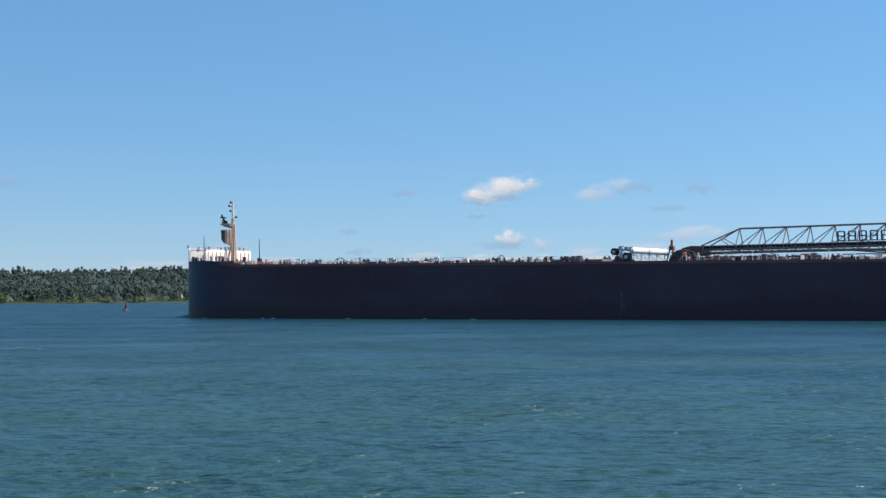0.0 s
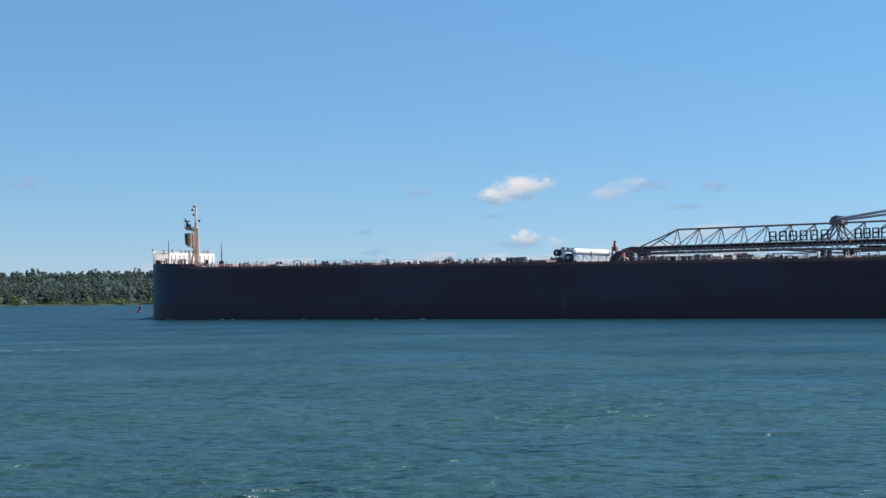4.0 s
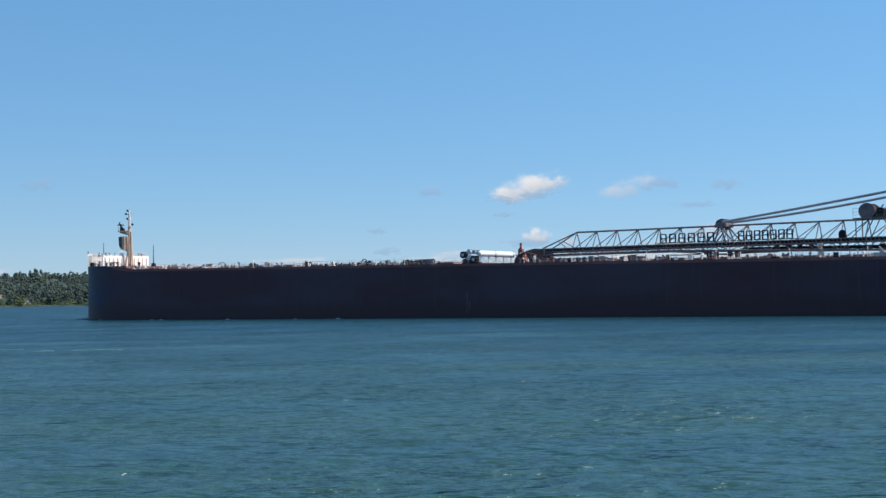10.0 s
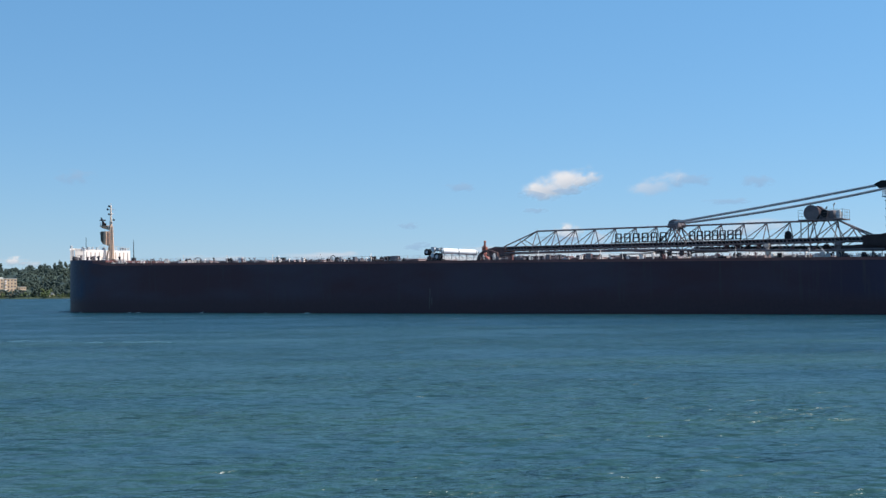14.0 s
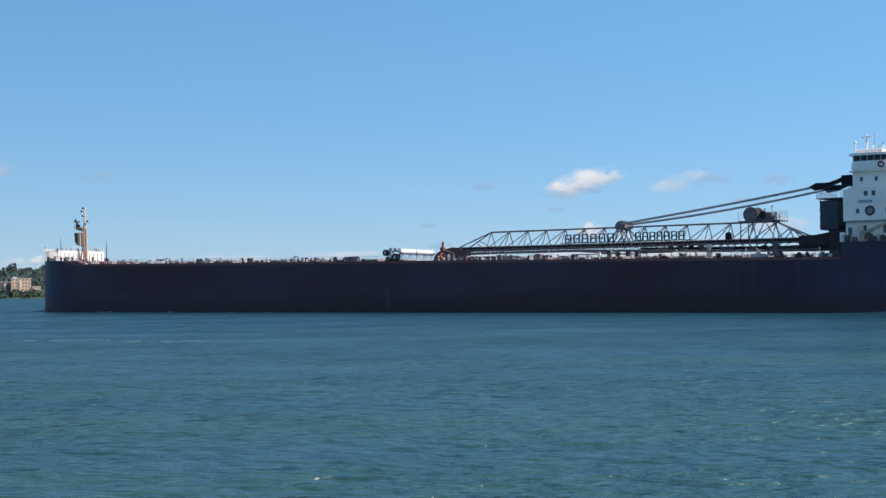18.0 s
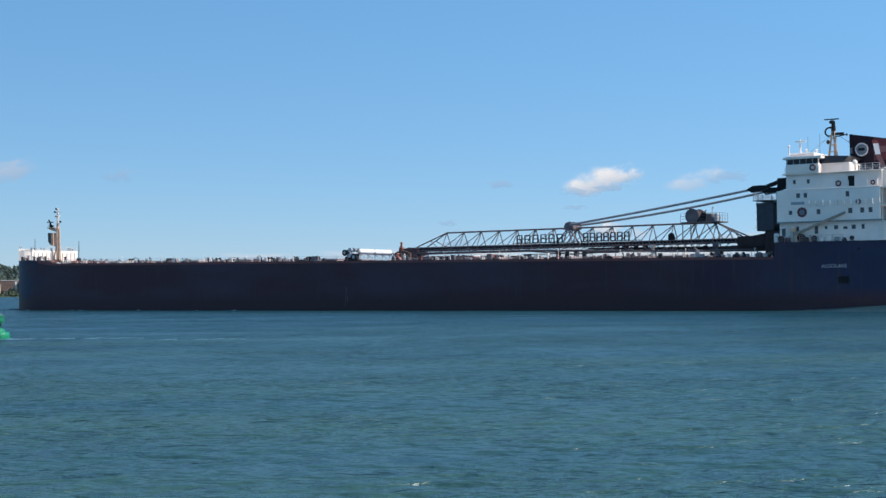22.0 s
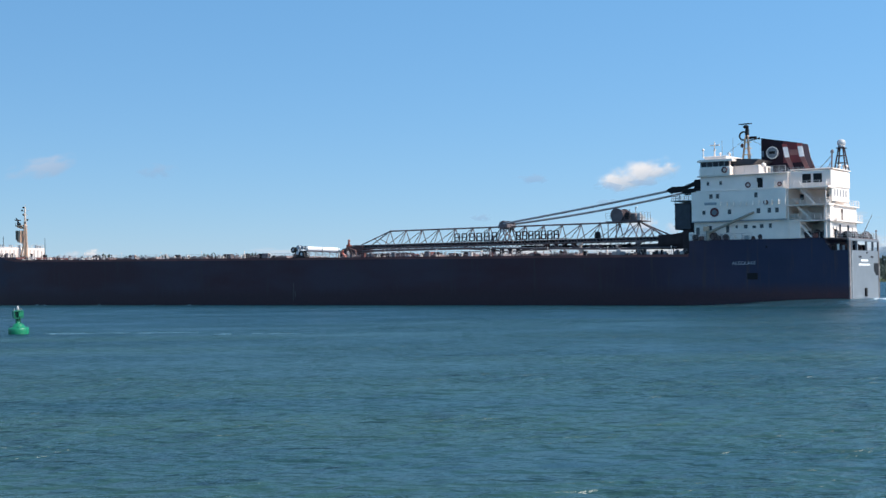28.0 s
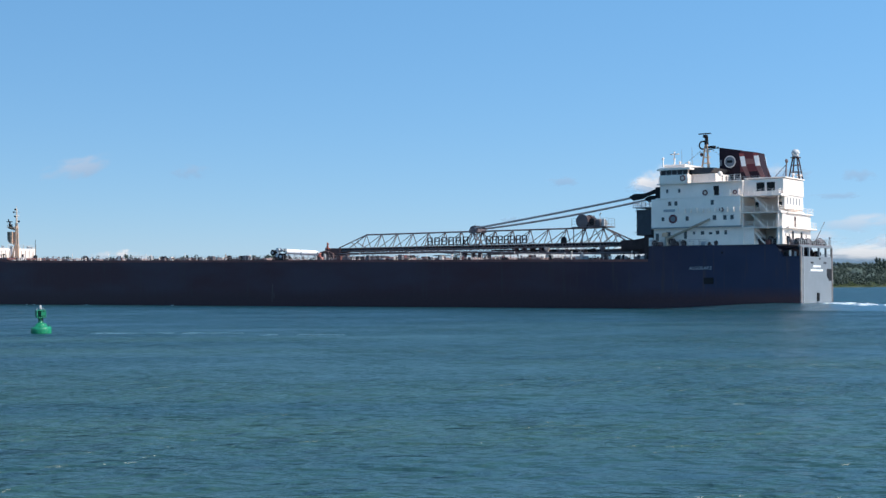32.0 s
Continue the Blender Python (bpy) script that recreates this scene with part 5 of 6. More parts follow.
    part("eave", box(2.1, 2.5, -5.0, 7.6, 16.3, 16.5, 0.02), M["white"], lowc)
    part("eave", box(1.7, 2.5, -5.6, 8.4, 13.7, 13.95, 0.02), M["white"], lowc)
    railing([(2.2, 7.4, 16.5), (2.2, -4.9, 16.5)], 0.9, 1.4, 0.04, M["white"])
    railing([(1.8, 8.3, 13.95), (1.8, -5.4, 13.95)], 1.0, 1.4, 0.04, M["white"])


def ring_mesh(c, r, t):
    bm = bmesh.new()
    n = 14
    for i in range(n):
        a, b = 2 * math.pi * i / n, 2 * math.pi * (i + 1) / n
        rod(bm, (c[0] + r * math.cos(a), c[1], c[2] + r * math.sin(a)), (c[0] + r * math.cos(b), c[1], c[2] + r * math.sin(b)), t, 5)
    return bm


STEP_MESH = []


def hull_part(st, x, z):
    if not STEP_MESH:
        STEP_MESH.append(mesh_of("step", box(-0.14, 0.14, 8.6, 9.5, -0.02, 0.02, 0.0), M["white"]))
    ob = new("step", STEP_MESH[0])
    ob.parent, ob.location = st, (x, 0, z)


def build_bridge():
    br = part("bridge", box(19.4, 24.8, -10.0, 10.0, 22.08, 23.55, 0.05), M["white"], ship, "white navigating bridge with dark window band")
    part("window_band", box(19.6, 24.7, -9.9, 9.9, 23.55, 24.4, 0.0), M["darkglass"], br, "dark slanted bridge windows")
    for i in range(5):
        x = 24.55 - i * 1.05
        part("mullion", box(x - 0.05, x + 0.05, 9.88, 9.96, 23.55, 24.45, 0.0), M["tin"], br)
    for i in range(10):
        y = 9.3 - i * 2.05
        part("mullion", box(24.68, 24.76, y - 0.09, y + 0.09, 23.55, 24.45, 0.0), M["white"], br)
        part("mullion", box(19.54, 19.62, y - 0.3, y + 0.3, 23.55, 24.45, 0.0), M["white"], br)
    roof = part("bridge_roof", prism([(18.9, 24.4), (25.2, 24.4), (25.2, 24.62), (24.6, 24.8), (18.9, 24.75)], -10.2, 10.2), M["white"], br)
    part("roof_house", box(20.6, 24.6, -6.0, 8.4, 24.78, 25.5, 0.06), M["white"], br)
    for x, y, r, h in ((24.7, 8.6, 0.13, 1.4), (23.7, 6.0, 0.20, 1.5), (22.9, 5.4, 0.12, 0.9), (22.9, 4.6, 0.05, 3.3), (20.9, 4.6, 0.06, 3.6), (21.3, 5.2, 0.16, 0.8), (22.0, 3.0, 0.10, 1.1)):
        bm = bar((x, y, 25.2), (x, y, 25.2 + h), r, 8, r * 0.6)
        if r > 0.1:
            ball(bm, (x, y, 25.25 + h), 0.24, 0.9, 10, 6)
        part("antenna", bm, M["white"] if r > 0.1 else M["tin"], br)
    part("radar_scanner", hull_box(bar((23.7, 6.0, 25.3), (23.7, 6.0, 28.1), 0.12, 8), 22.8, 24.5, 5.85, 6.15, 27.5, 27.68), M["white"], br)
    railing([(24.9, 10.0, 22.1), (18.0, 10.0, 22.1), (13.0, 10.0, 22.1), (9.6, 10.0, 22.1)], 1.0, 1.3, 0.045, M["white"], label="white bridge-deck railing")
    # sunlit after side of the bridge under a dark overhang
    part("after_overhang", prism([(20.3, 24.95), (14.9, 24.6), (16.1, 23.66), (19.5, 23.80)], -8.2, 8.2), M["dusk"], br, "dark raised band behind the bridge")
    part("chart_house", box(15.0, 19.4, -8.0, 8.0, 22.1, 23.66, 0.05), M["white"], br)
    part("searchlight", ball(bar((14.0, 8.4, 22.1), (14.0, 8.4, 23.3), 0.07, 6), (14.0, 8.4, 23.5), 0.42, 1.0, 10, 8), M["white"], br)
    for y in (5.2, 3.4, -2.0, -5.0):
        pane(br, y, 22.95, 0.7, 1.1, 15.0, "aft")
    part("life_buoy", ring_mesh((20.3, 10.08, 22.9), 0.42, 0.12), M["maroon"], br, "red life ring")


def build_mainmast():
    bm = bmesh.new()
    for dx, dy in ((-0.75, 0.6), (0.75, 0.6), (0.0, -0.8)):
        rod(bm, (20.1 + dx, dy, 24.4), (20.1 + dx * 0.25, dy * 0.25, 29.6), 0.2, 8, 0.15)
    for z in (26.2, 27.3, 28.4):
        hull_box(bm, 19.5, 20.7, -0.45, 0.45, z - 0.05, z + 0.05)
    mast = part("main_mast", bm, M["buff"], ship, "buff tripod mast with dark top")
    part("crosstree", box(18.4, 20.4, -0.25, 0.25, 28.9, 29.3, 0.03), M["black"], mast)
    part("mast_head", ball(bar((20.1, 0, 29.6), (20.1, 0, 31.2), 0.4, 8, 0.3), (20.3, 0, 31.1), 0.5, 0.7, 10, 6), M["black"], mast)
    part("radar_scanner", box(19.2, 21.6, -0.15, 0.15, 31.5, 31.68, 0.02), M["black"], mast)
    part("loop_antenna", ring_mesh((20.75, 0.1, 29.5), 0.72, 0.15), M["black"], mast, "dark ring antenna")
    part("horn", ball(bmesh.new(), (20.9, 0.4, 27.8), 0.30, 1.3, 10, 6), M["darksteel"], mast)
    part("spreader", bar((20.1, 0, 28.6), (17.9, 0, 28.9), 0.09, 6), M["black"], mast)
    part("lantern", ball(bmesh.new(), (17.9, 0, 28.9), 0.2, 1.0, 8, 6), M["black"], mast)
    for q in ((14.0, 0, 25.3), (24.0, 3, 25.3)):
        part("stay", bar((20.1, 0, 29.3), q, 0.03, 4), M["steel"], mast)


def build_funnel():
    Y = 1.6
    fun = part("funnel", prism([(8.7, 22.08), (16.95, 22.08), (16.95, 28.75), (9.75, 27.45)], -Y, Y), M["navy"], ship, "dark funnel with red after part and white slanting bands")
    for s in (1, -1):
        def plate(name, outline, proud, mat, label=""):
            part(name, prism(outline, s * (Y - 0.02), s * (Y + proud)), mat, fun, label)
        plate("red_panel", [(9.2, 24.2), (13.0, 24.2), (13.0, 27.95), (9.85, 27.4)], 0.03, M["maroon"], "dark red funnel panel")
        for xa in (11.9, 9.3):
            plate("band", [(xa, 25.15), (xa + 0.85, 25.15), (xa + 1.2, 26.95), (xa + 0.35, 26.95)], 0.07, M["gloss"], "white slanting band")
            plate("band_tip", [(xa + 0.36, 26.95), (xa + 1.2, 26.95), (xa + 1.32, 27.5), (xa + 0.48, 27.4)], 0.07, M["redpaint"])
            plate("band_foot", [(xa - 0.95, 22.8), (xa - 0.25, 22.8), (xa + 0.85, 25.15), (xa, 25.15)], 0.07, M["dustypink"])
        plate("faded_panel", [(10.3, 25.5), (11.9, 25.5), (12.1, 26.5), (10.5, 26.4)], 0.05, M["dustypink"])
    disc = part("emblem", bar((14.95, Y - 0.02, 26.1), (14.95, Y + 0.08, 26.1), 1.08, 28), M["white"], fun, "white round emblem with a dark shape")
    part("emblem_ring", bar((14.95, Y, 26.1), (14.95, Y + 0.1, 26.1), 0.9, 28), M["grey"], disc)
    part("emblem_shape", box(14.45, 15.5, Y + 0.08, Y + 0.13, 25.9, 26.35, 0.0), M["black"], disc)
    part("side_panel", box(16.5, 16.92, Y - 0.02, Y + 0.05, 25.5, 26.5, 0.0), M["grey"], fun)
    for x, y in ((15.2, 0.5), (13.6, -0.5), (11.9, 0.4)):
        part("exhaust_pipe", bar((x, y, 27.2), (x, y, 27.75 + (x - 11.9) * 0.2), 0.34, 10), M["black"], fun)
    railing([(17.3, 3.2, 22.1), (8.9, 3.2, 22.1)], 1.1, 0.9, 0.06, M["grey"])
    for i in range(5):
        part("vent_cowl", box(16.2 - i * 1.6, 16.8 - i * 1.6, 1.8, 2.4, 22.1, 23.0, 0.05), M["tin"], fun)


def build_after_gear():
    # dome on its tower
    bm = bmesh.new()
    for dx, dy in ((-0.95, -0.9), (0.95, -0.9), (-0.95, 0.9), (0.95, 0.9)):
        rod(bm, (3.45 + dx, dy, 22.5), (3.45 + dx * 0.4, dy * 0.4, 26.3), 0.13, 6)
    for z, k in ((23.8, 0.78), (25.0, 0.58)):
        for a, b in (((-1, -1), (1, -1)), ((1, -1), (1, 1)), ((1, 1), (-1, 1)), ((-1, 1), (-1, -1))):
            rod(bm, (3.45 + a[0] * 0.95 * k, a[1] * 0.9 * k, z), (3.45 + b[0] * 0.95 * k, b[1] * 0.9 * k, z), 0.06, 5)
    hull_box(bm, 2.75, 4.15, -0.7, 0.7, 26.25, 26.4)
    tower = part("dome_tower", bm, M["darksteel"], ship, "dark lattice tower carrying a pale dome")
    part("dome", ball(bar((3.45, 0, 26.4), (3.45, 0, 26.9), 0.6, 14), (3.45, 0, 27.15), 0.72, 0.95, 16, 10), M["palegrey"], tower, "pale grey radome", True)
    bm = bar((4.75, 1.5, 22.1), (4.55, 1.5, 25.5), 0.16, 6, 0.12)
    rod(bm, (7.4, 2.0, 22.1), (4.65, 1.5, 25.0), 0.06, 5)
    rod(bm, (5.6, 2.0, 22.1), (4.6, 1.5, 24.3), 0.06, 5)
    ball(bm, (4.55, 1.5, 25.7), 0.3, 1.2, 8, 6)
    part("signal_mast", bm, M["steel"], ship, "thin dark signal mast")
    for x, y in ((3.0, 2.5), (2.9, 0.6), (2.8, -0.6)):
        part("deck_lamp", ball(bar((x, y, 22.5), (x, y, 23.1), 0.1, 6), (x, y, 23.2), 0.28, 1, 8, 6), M["white"], ship)
    # buff provision crane lying along the house
    cr = part("provision_crane", bar((23.0, 10.8, 12.3), (14.9, 10.9, 15.5), 0.26, 8, 0.2), M["buffdull"], ship, "dull buff provision crane stowed along the house")
    part("crane_post", bar((23.2, 10.6, 11.0), (23.2, 10.6, 13.2), 0.3, 10), M["buffdull"], cr)
    part("crane_hook_block", box(23.0, 24.0, 10.4, 10.9, 12.6, 13.4, 0.08), M["buff"], cr)
    # hopper lift in front of the house
    lift = part("elevator_casing", box(28.8, 31.8, -4.0, 5.0, 13.2, 17.9, 0.08), M["slate"], ship, "dark blue-grey elevator casing ahead of the house")
    for z in np.arange(13.8, 17.8, 1.3):
        part("rib", box(28.7, 31.9, 5.0, 5.08, z - 0.05, z + 0.05, 0.0), M["slate"], lift)
    part("casing_leg", box(27.0, 30.5, -3.5, 4.6, 9.0, 13.2, 0.08), M["darksteel"], lift)
    part("platform", box(27.2, 32.2, -4.2, 5.6, 18.2, 18.34, 0.02), M["tin"], lift)
    railing([(27.3, 5.5, 18.34), (32.1, 5.5, 18.34), (32.1, -4.1, 18.34)], 1.1, 0.8, 0.05, M["tin"])
    for x in (28.6, 31.6):
        part("platform_leg", bar((x, 5.2, 17.9), (x, 5.2, 18.3), 0.08, 6), M["tin"], lift)
    # head frame and stays of the boom
    head = part("stay_head", box(25.8, 28.6, -3.8, 3.8, 20.4, 22.0, 0.12), M["black"], ship, "black head frame for the boom stays")
    part("head_arm", box(24.9, 26.4, 2.0, 4.6, 19.7, 20.5, 0.06), M["black"], head)
    for s in (1, -1):
        part("stay_link", prism([(28.5, 21.0), (28.5, 21.7), (30.7, 20.95), (32.9, 20.95), (34.0, 20.4), (33.2, 19.75), (31.4, 19.95), (30.6, 20.35)], s * 3.3 - 0.3, s * 3.3 + 0.3), M["black"], head)
        sag = (0.12, 0.45)[s < 0]
        line = [(33.0 + 36.0 * q, s * (3.3 - 1.6 * q), 20.35 - 4.75 * q - sag * 4 * q * (1 - q)) for q in np.linspace(0, 1, 13)]
        part("boom_stay", sweep(line, 0.21, 8), M["stay"], head, "thick grey boom stay")
    # lockers and gear beside the house
    for x, y, h, mt in ((22.3, 10.75, 1.5, "steel"), (20.2, 10.6, 1.1, "black"), (17.8, 10.5, 1.2, "white"), (15.4, 10.4, 0.6, "black"), (13.0, 10.2, 0.7, "white"), (10.0, 9.9, 0.8, "tin"), (9.0, 9.8, 1.5, "steel"), (7.2, 9.7, 0.8, "white"), (26.6, 10.3, 1.9, "white"), (25.7, 10.6, 1.2, "black"), (24.6, 10.7, 1.0, "deck"), (21.5, 10.7, 0.9, "black"), (19.0, 10.6, 0.9, "white"), (16.6, 10.4, 0.8, "tin"), (14.2, 10.3, 0.9, "steel"), (11.3, 10.1, 1.2, "steel"), (8.0, 9.8, 1.1, "black"), (6.4, 9.6, 1.3, "steel"), (5.2, 9.4, 1.0, "deck")):
        if mt in ("black", "steel"):
            gear = part("deck_reel", bar((x, y - 0.9, 11.1 + h * 0.4), (x, y - 0.3, 11.1 + h * 0.4), h * 0.42, 14), M["darksteel"], ship, "dark deck reel beside the house")
            part("reel_stand", box(x - 0.4, x + 0.4, y - 0.8, y - 0.4, 11.0, 11.1 + h * 0.3, 0.04), M["rust"], gear)
            part("air_pipe", sweep([(x + 0.6, y - 0.5, 11.0), (x + 0.6, y - 0.5, 11.0 + h * 0.8), (x + 0.75, y - 0.5, 11.15 + h * 0.8), (x + 0.9, y - 0.5, 10.95 + h * 0.8)], 0.09, 6), M["palegrey"], gear)
        else:
            part("deck_locker", box(x - 0.4, x + 0.4, y - 0.9, y - 0.3, 11.0, 11.0 + h * 0.8, 0.12), M[mt], ship)


def build_stern():
    # grey transom with its openings
    plate = part("transom", box(-0.10, 0.0, -8.0, 7.9, -1.0, 8.95, 0.0), M["grey"], ship, "light grey flat transom")
    part("corner_post", box(-0.22, 0.1, 7.5, 8.1, -0.5, 10.6, 0.03), M["greyrust"], plate, "grey corner post streaked with rust")
    part("corner_post", box(-0.22, 0.1, 6.6, 6.85, 0.0, 10.6, 0.02), M["tin"], plate)
    part("corner_post", box(-0.2, 0.1, -8.2, -7.8, -0.5, 10.6, 0.03), M["greyrust"], plate)
    for y in (3.6, -1.6, -5.2):
        part("pillar", box(-0.14, 0.2, y - 0.2, y + 0.2, 8.95, 10.6, 0.02), M["grey"], plate)
    part("top_beam", box(-0.16, 0.3, -8.2, 8.1, 10.5, 10.85, 0.03), M["grey"], plate)
    part("mooring_bulkhead", box(4.2, 4.4, -7.6, 7.6, 8.95, 10.85, 0.0), M["buffdull"], plate, "dull buff bulkhead behind the mooring deck")
    for y, z_, r, mt in ((6.8, 0.5, 0.5, "black"), (5.0, 0.7, 0.65, "rust"), (2.2, 0.6, 0.55, "darksteel"), (0.3, 0.5, 0.45, "black"), (-2.8, 0.6, 0.6, "darksteel"), (-4.2, 0.5, 0.45, "rust"), (-6.4, 0.6, 0.55, "black")):
        part("mooring_drum", rod(rod(bar((2.0, y - 0.5, 8.95 + z_), (2.0, y + 0.5, 8.95 + z_), r * 0.6, 10), (2.0, y - 0.55, 8.95 + z_), (2.0, y - 0.45, 8.95 + z_), r, 12), (2.0, y + 0.45, 8.95 + z_), (2.0, y + 0.55, 8.95 + z_), r, 12), M[mt], plate)
    for x, h, mt in ((3.6, 1.2, "dustypink"), (3.1, 0.9, "rust"), (2.2, 1.1, "darksteel"), (1.3, 0.8, "rust")):
        part("side_locker", box(x - 0.3, x + 0.3, 7.2, 7.7, 8.95, 8.95 + h, 0.05), M[mt], plate)
    for x, h, mt in ((0.8, 0.8, "tin"), (1.7, 1.0, "white"), (2.6, 0.7, "black"), (3.5, 1.1, "tin")):
        part("mooring_bitt", bar((x, 7.9, 8.95), (x, 7.9, 8.95 + h), 0.2, 8), M[mt], plate)
    part("after_deck", box(0.0, 5.0, -8.3, 8.3, 10.85, 11.0, 0.02), M["steel"], plate)
    railing([(4.6, 8.4, 11.0), (0.1, 7.9, 11.0), (0.1, -8.0, 11.0)], 1.0, 1.0, 0.05, M["tin"])
    for y in (6.2, 4.6, 2.4, 1.2, -1.4, -2.6, -5.0, -6.9):
        k = RND.uniform(0.55, 1.15)
        part("mooring_winch", rod(rod(box(0.6, 1.8, y - 0.5 * k, y + 0.5 * k, 11.0, 11.0 + 0.4 * k, 0.05), (1.2, y - 0.6 * k, 11.0 + 0.6 * k), (1.2, y + 0.6 * k, 11.0 + 0.6 * k), 0.42 * k, 10), (1.2, y - 0.6 * k, 11.0 + 0.6 * k), (1.2, y - 0.5 * k, 11.0 + 0.6 * k), 0.6 * k, 12), RND.choice((M["black"], M["black"], M["steel"])), ship)
    door = prism([(-8.0, 6.9), (-5.3, 6.9), (-5.3, 5.6), (-6.6, 4.8), (-8.0, 4.8)], -0.16, -0.09)
    bmesh.ops.rotate(door, cent=(0, 0, 0), matrix=Matrix.Rotation(math.pi / 2, 3, "Z"), verts=door.verts)
    for v in door.verts:
        v.co.x = -abs(v.co.x)
    part("stern_port", door, M["black"], plate, "dark opening in the transom")
    part("rudder_post", box(-0.4, -0.1, -0.7, 0.0, 1.3, 2.7, 0.05), M["black"], plate)
    for y0, y1, z in ((2.9, 1.6, 7.9), (-3.6, -4.9, 7.9), (-1.2, -1.9, 8.6)):
        part("fairlead", box(-0.16, -0.09, y1, y0, z - 0.14, z + 0.14, 0.0), M["black"], plate)
    # worn lettering that cannot be made out
    for y0, n, z in ((1.7, 8, 7.3), (3.0, 13, 6.6)):
        for k in range(n):
            y = y0 - k * 0.48
            part("lettering_bar", box(-0.13, -0.09, y - 0.34, y, z - 0.18, z + 0.18, 0.0), M["gloss"], plate)
    # winches, reels and rails crowd the deck between the house and the transom
    for x, y, h, mt in ((6.9, 8.2, 1.3, "darksteel"), (6.1, 8.5, 0.9, "rust"), (5.4, 7.8, 1.5, "darksteel"), (4.7, 8.2, 1.1, "black"), (4.0, 8.0, 1.4, "rust"), (3.3, 7.9, 1.0, "darksteel"), (2.5, 7.8, 1.5, "black"), (1.9, 7.4, 0.9, "steel")):
        gear = part("deck_reel", box(x - 0.3, x + 0.3, y - 1.0, y - 0.6, 11.0, 11.0 + h * 0.5, 0.06), M[mt], ship, "dark deck reel by the stern")
        part("reel_drum", bar((x, y - 1.1, 11.0 + h * 0.65), (x, y - 0.4, 11.0 + h * 0.65), h * 0.32, 12), M[mt], gear)
    part("ensign_staff", bar((0.3, 0.2, 11.0), (-1.3, -0.9, 15.0), 0.08, 6, 0.04), M["steel"], ship, "raked ensign staff")
    part("stern_light", ball(bar((0.2, -7.9, 11.0), (0.2, -7.9, 12.3), 0.07, 6), (0.2, -7.9, 12.4), 0.22, 1, 8, 6), M["tin"], ship)
    # name on the side
    cu = bpy.data.curves.new("ship_name", "FONT")
    cu.body, cu.size, cu.extrude, cu.align_x, cu.align_y = "ALGOLAKE", 0.80, 0.01, "CENTER", "CENTER"
    txt = new("ship_name", cu)
    slope = (half_beam(18) - half_beam(16)) / 2
    x_ax = Vector((-1, -slope, 0)).normalized()
    z_ax = Vector((-slope, 1, 0)).normalized()
    m4 = Matrix((x_ax, (0, 0, 1), z_ax)).transposed().to_4x4()
    m4.translation = (17.0, half_beam(17) + 0.04, 7.05)
    txt.parent, txt.matrix_basis = ship, m4
    cu.materials.append(M["letter"])
    txt["label"] = "white ship's name on the quarter"
    part("hull_port", box(14.7, 16.5, half_beam(15.6) - 0.3, half_beam(15.6) + 0.10, 4.3, 5.4, 0.05), M["black"], ship, "dark square opening in the hull")
    part("hull_port", box(13.0, 13.35, half_beam(13.2) - 0.2, half_beam(13.2) + 0.05, 9.5, 9.9, 0.03), M["black"], ship)
    # pale scrape on the side amidships
    for x, z0, z1 in ((113.6, 0.9, 3.0), (113.5, 2.8, 4.6), (113.1, 1.6, 2.9)):
        part("scrape", box(x - 0.09, x + 0.09, 11.49, 11.512, z0, z1, 0.0), M["scrape"], ship, "pale vertical scrape on the hull")


M["darkglass"] = material("dark_bridge_glass", (0.014, 0.016, 0.022), 0.15, vary=0.2, scale=1.0, spec=0.25)
M["letter"] = material("weathered_white_letters", (0.42, 0.43, 0.45), 0.6, vary=0.2, scale=2.0)
M["stay"] = material("grey_stay_paint", (0.27, 0.28, 0.29), 0.5, vary=0.2, scale=1.0)
M["navy"] = material("dark_funnel_paint", (0.022, 0.012, 0.018), 0.7, vary=0.3, scale=1.0, spec=0.15)
M["maroon"] = material("maroon_paint", (0.11, 0.012, 0.016), 0.5, vary=0.2, scale=1.0)
M["redpaint"] = material("red_band_paint", (0.34, 0.06, 0.05), 0.5, vary=0.2, scale=1.0)
M["dustypink"] = material("faded_red_paint", (0.22, 0.095, 0.085), 0.6, vary=0.25, scale=1.0)
M["greyrust"] = material("rust_streaked_grey", (0.16, 0.15, 0.15), 0.7, vary=0.3, scale=0.8, tint=(0.10, 0.06, 0.045))
M["dusk"] = material("dark_blue_grey_paint", (0.026, 0.030, 0.040), 0.6, vary=0.2, scale=1.0)
M["slate"] = material("slate_blue_paint", (0.050, 0.052, 0.064), 0.6, vary=0.3, scale=1.0)
M["buffdull"] = material("dull_buff_paint", (0.32, 0.265, 0.205), 0.6, vary=0.2, scale=1.0)
M["scrape"] = material("scraped_paint", (0.080, 0.064, 0.060), 0.7, vary=0.4, scale=1.0)
build_house()
build_bridge()
build_mainmast()
build_funnel()
build_after_gear()
build_stern()

# ---- buoys, the town on the far bank, foam ----
def lathe(profile, n=20):
    bm = bmesh.new()
    rings = [[bm.verts.new((r * math.cos(2 * math.pi * i / n), r * math.sin(2 * math.pi * i / n), z)) for i in range(n)] for r, z in profile]
    for a, b in zip(rings, rings[1:]):
        for i in range(n):
            bm.faces.new((a[i], a[(i + 1) % n], b[(i + 1) % n], b[i]))
    bm.faces.new(rings[0][::-1])
    bm.faces.new(rings[-1])
    return bm


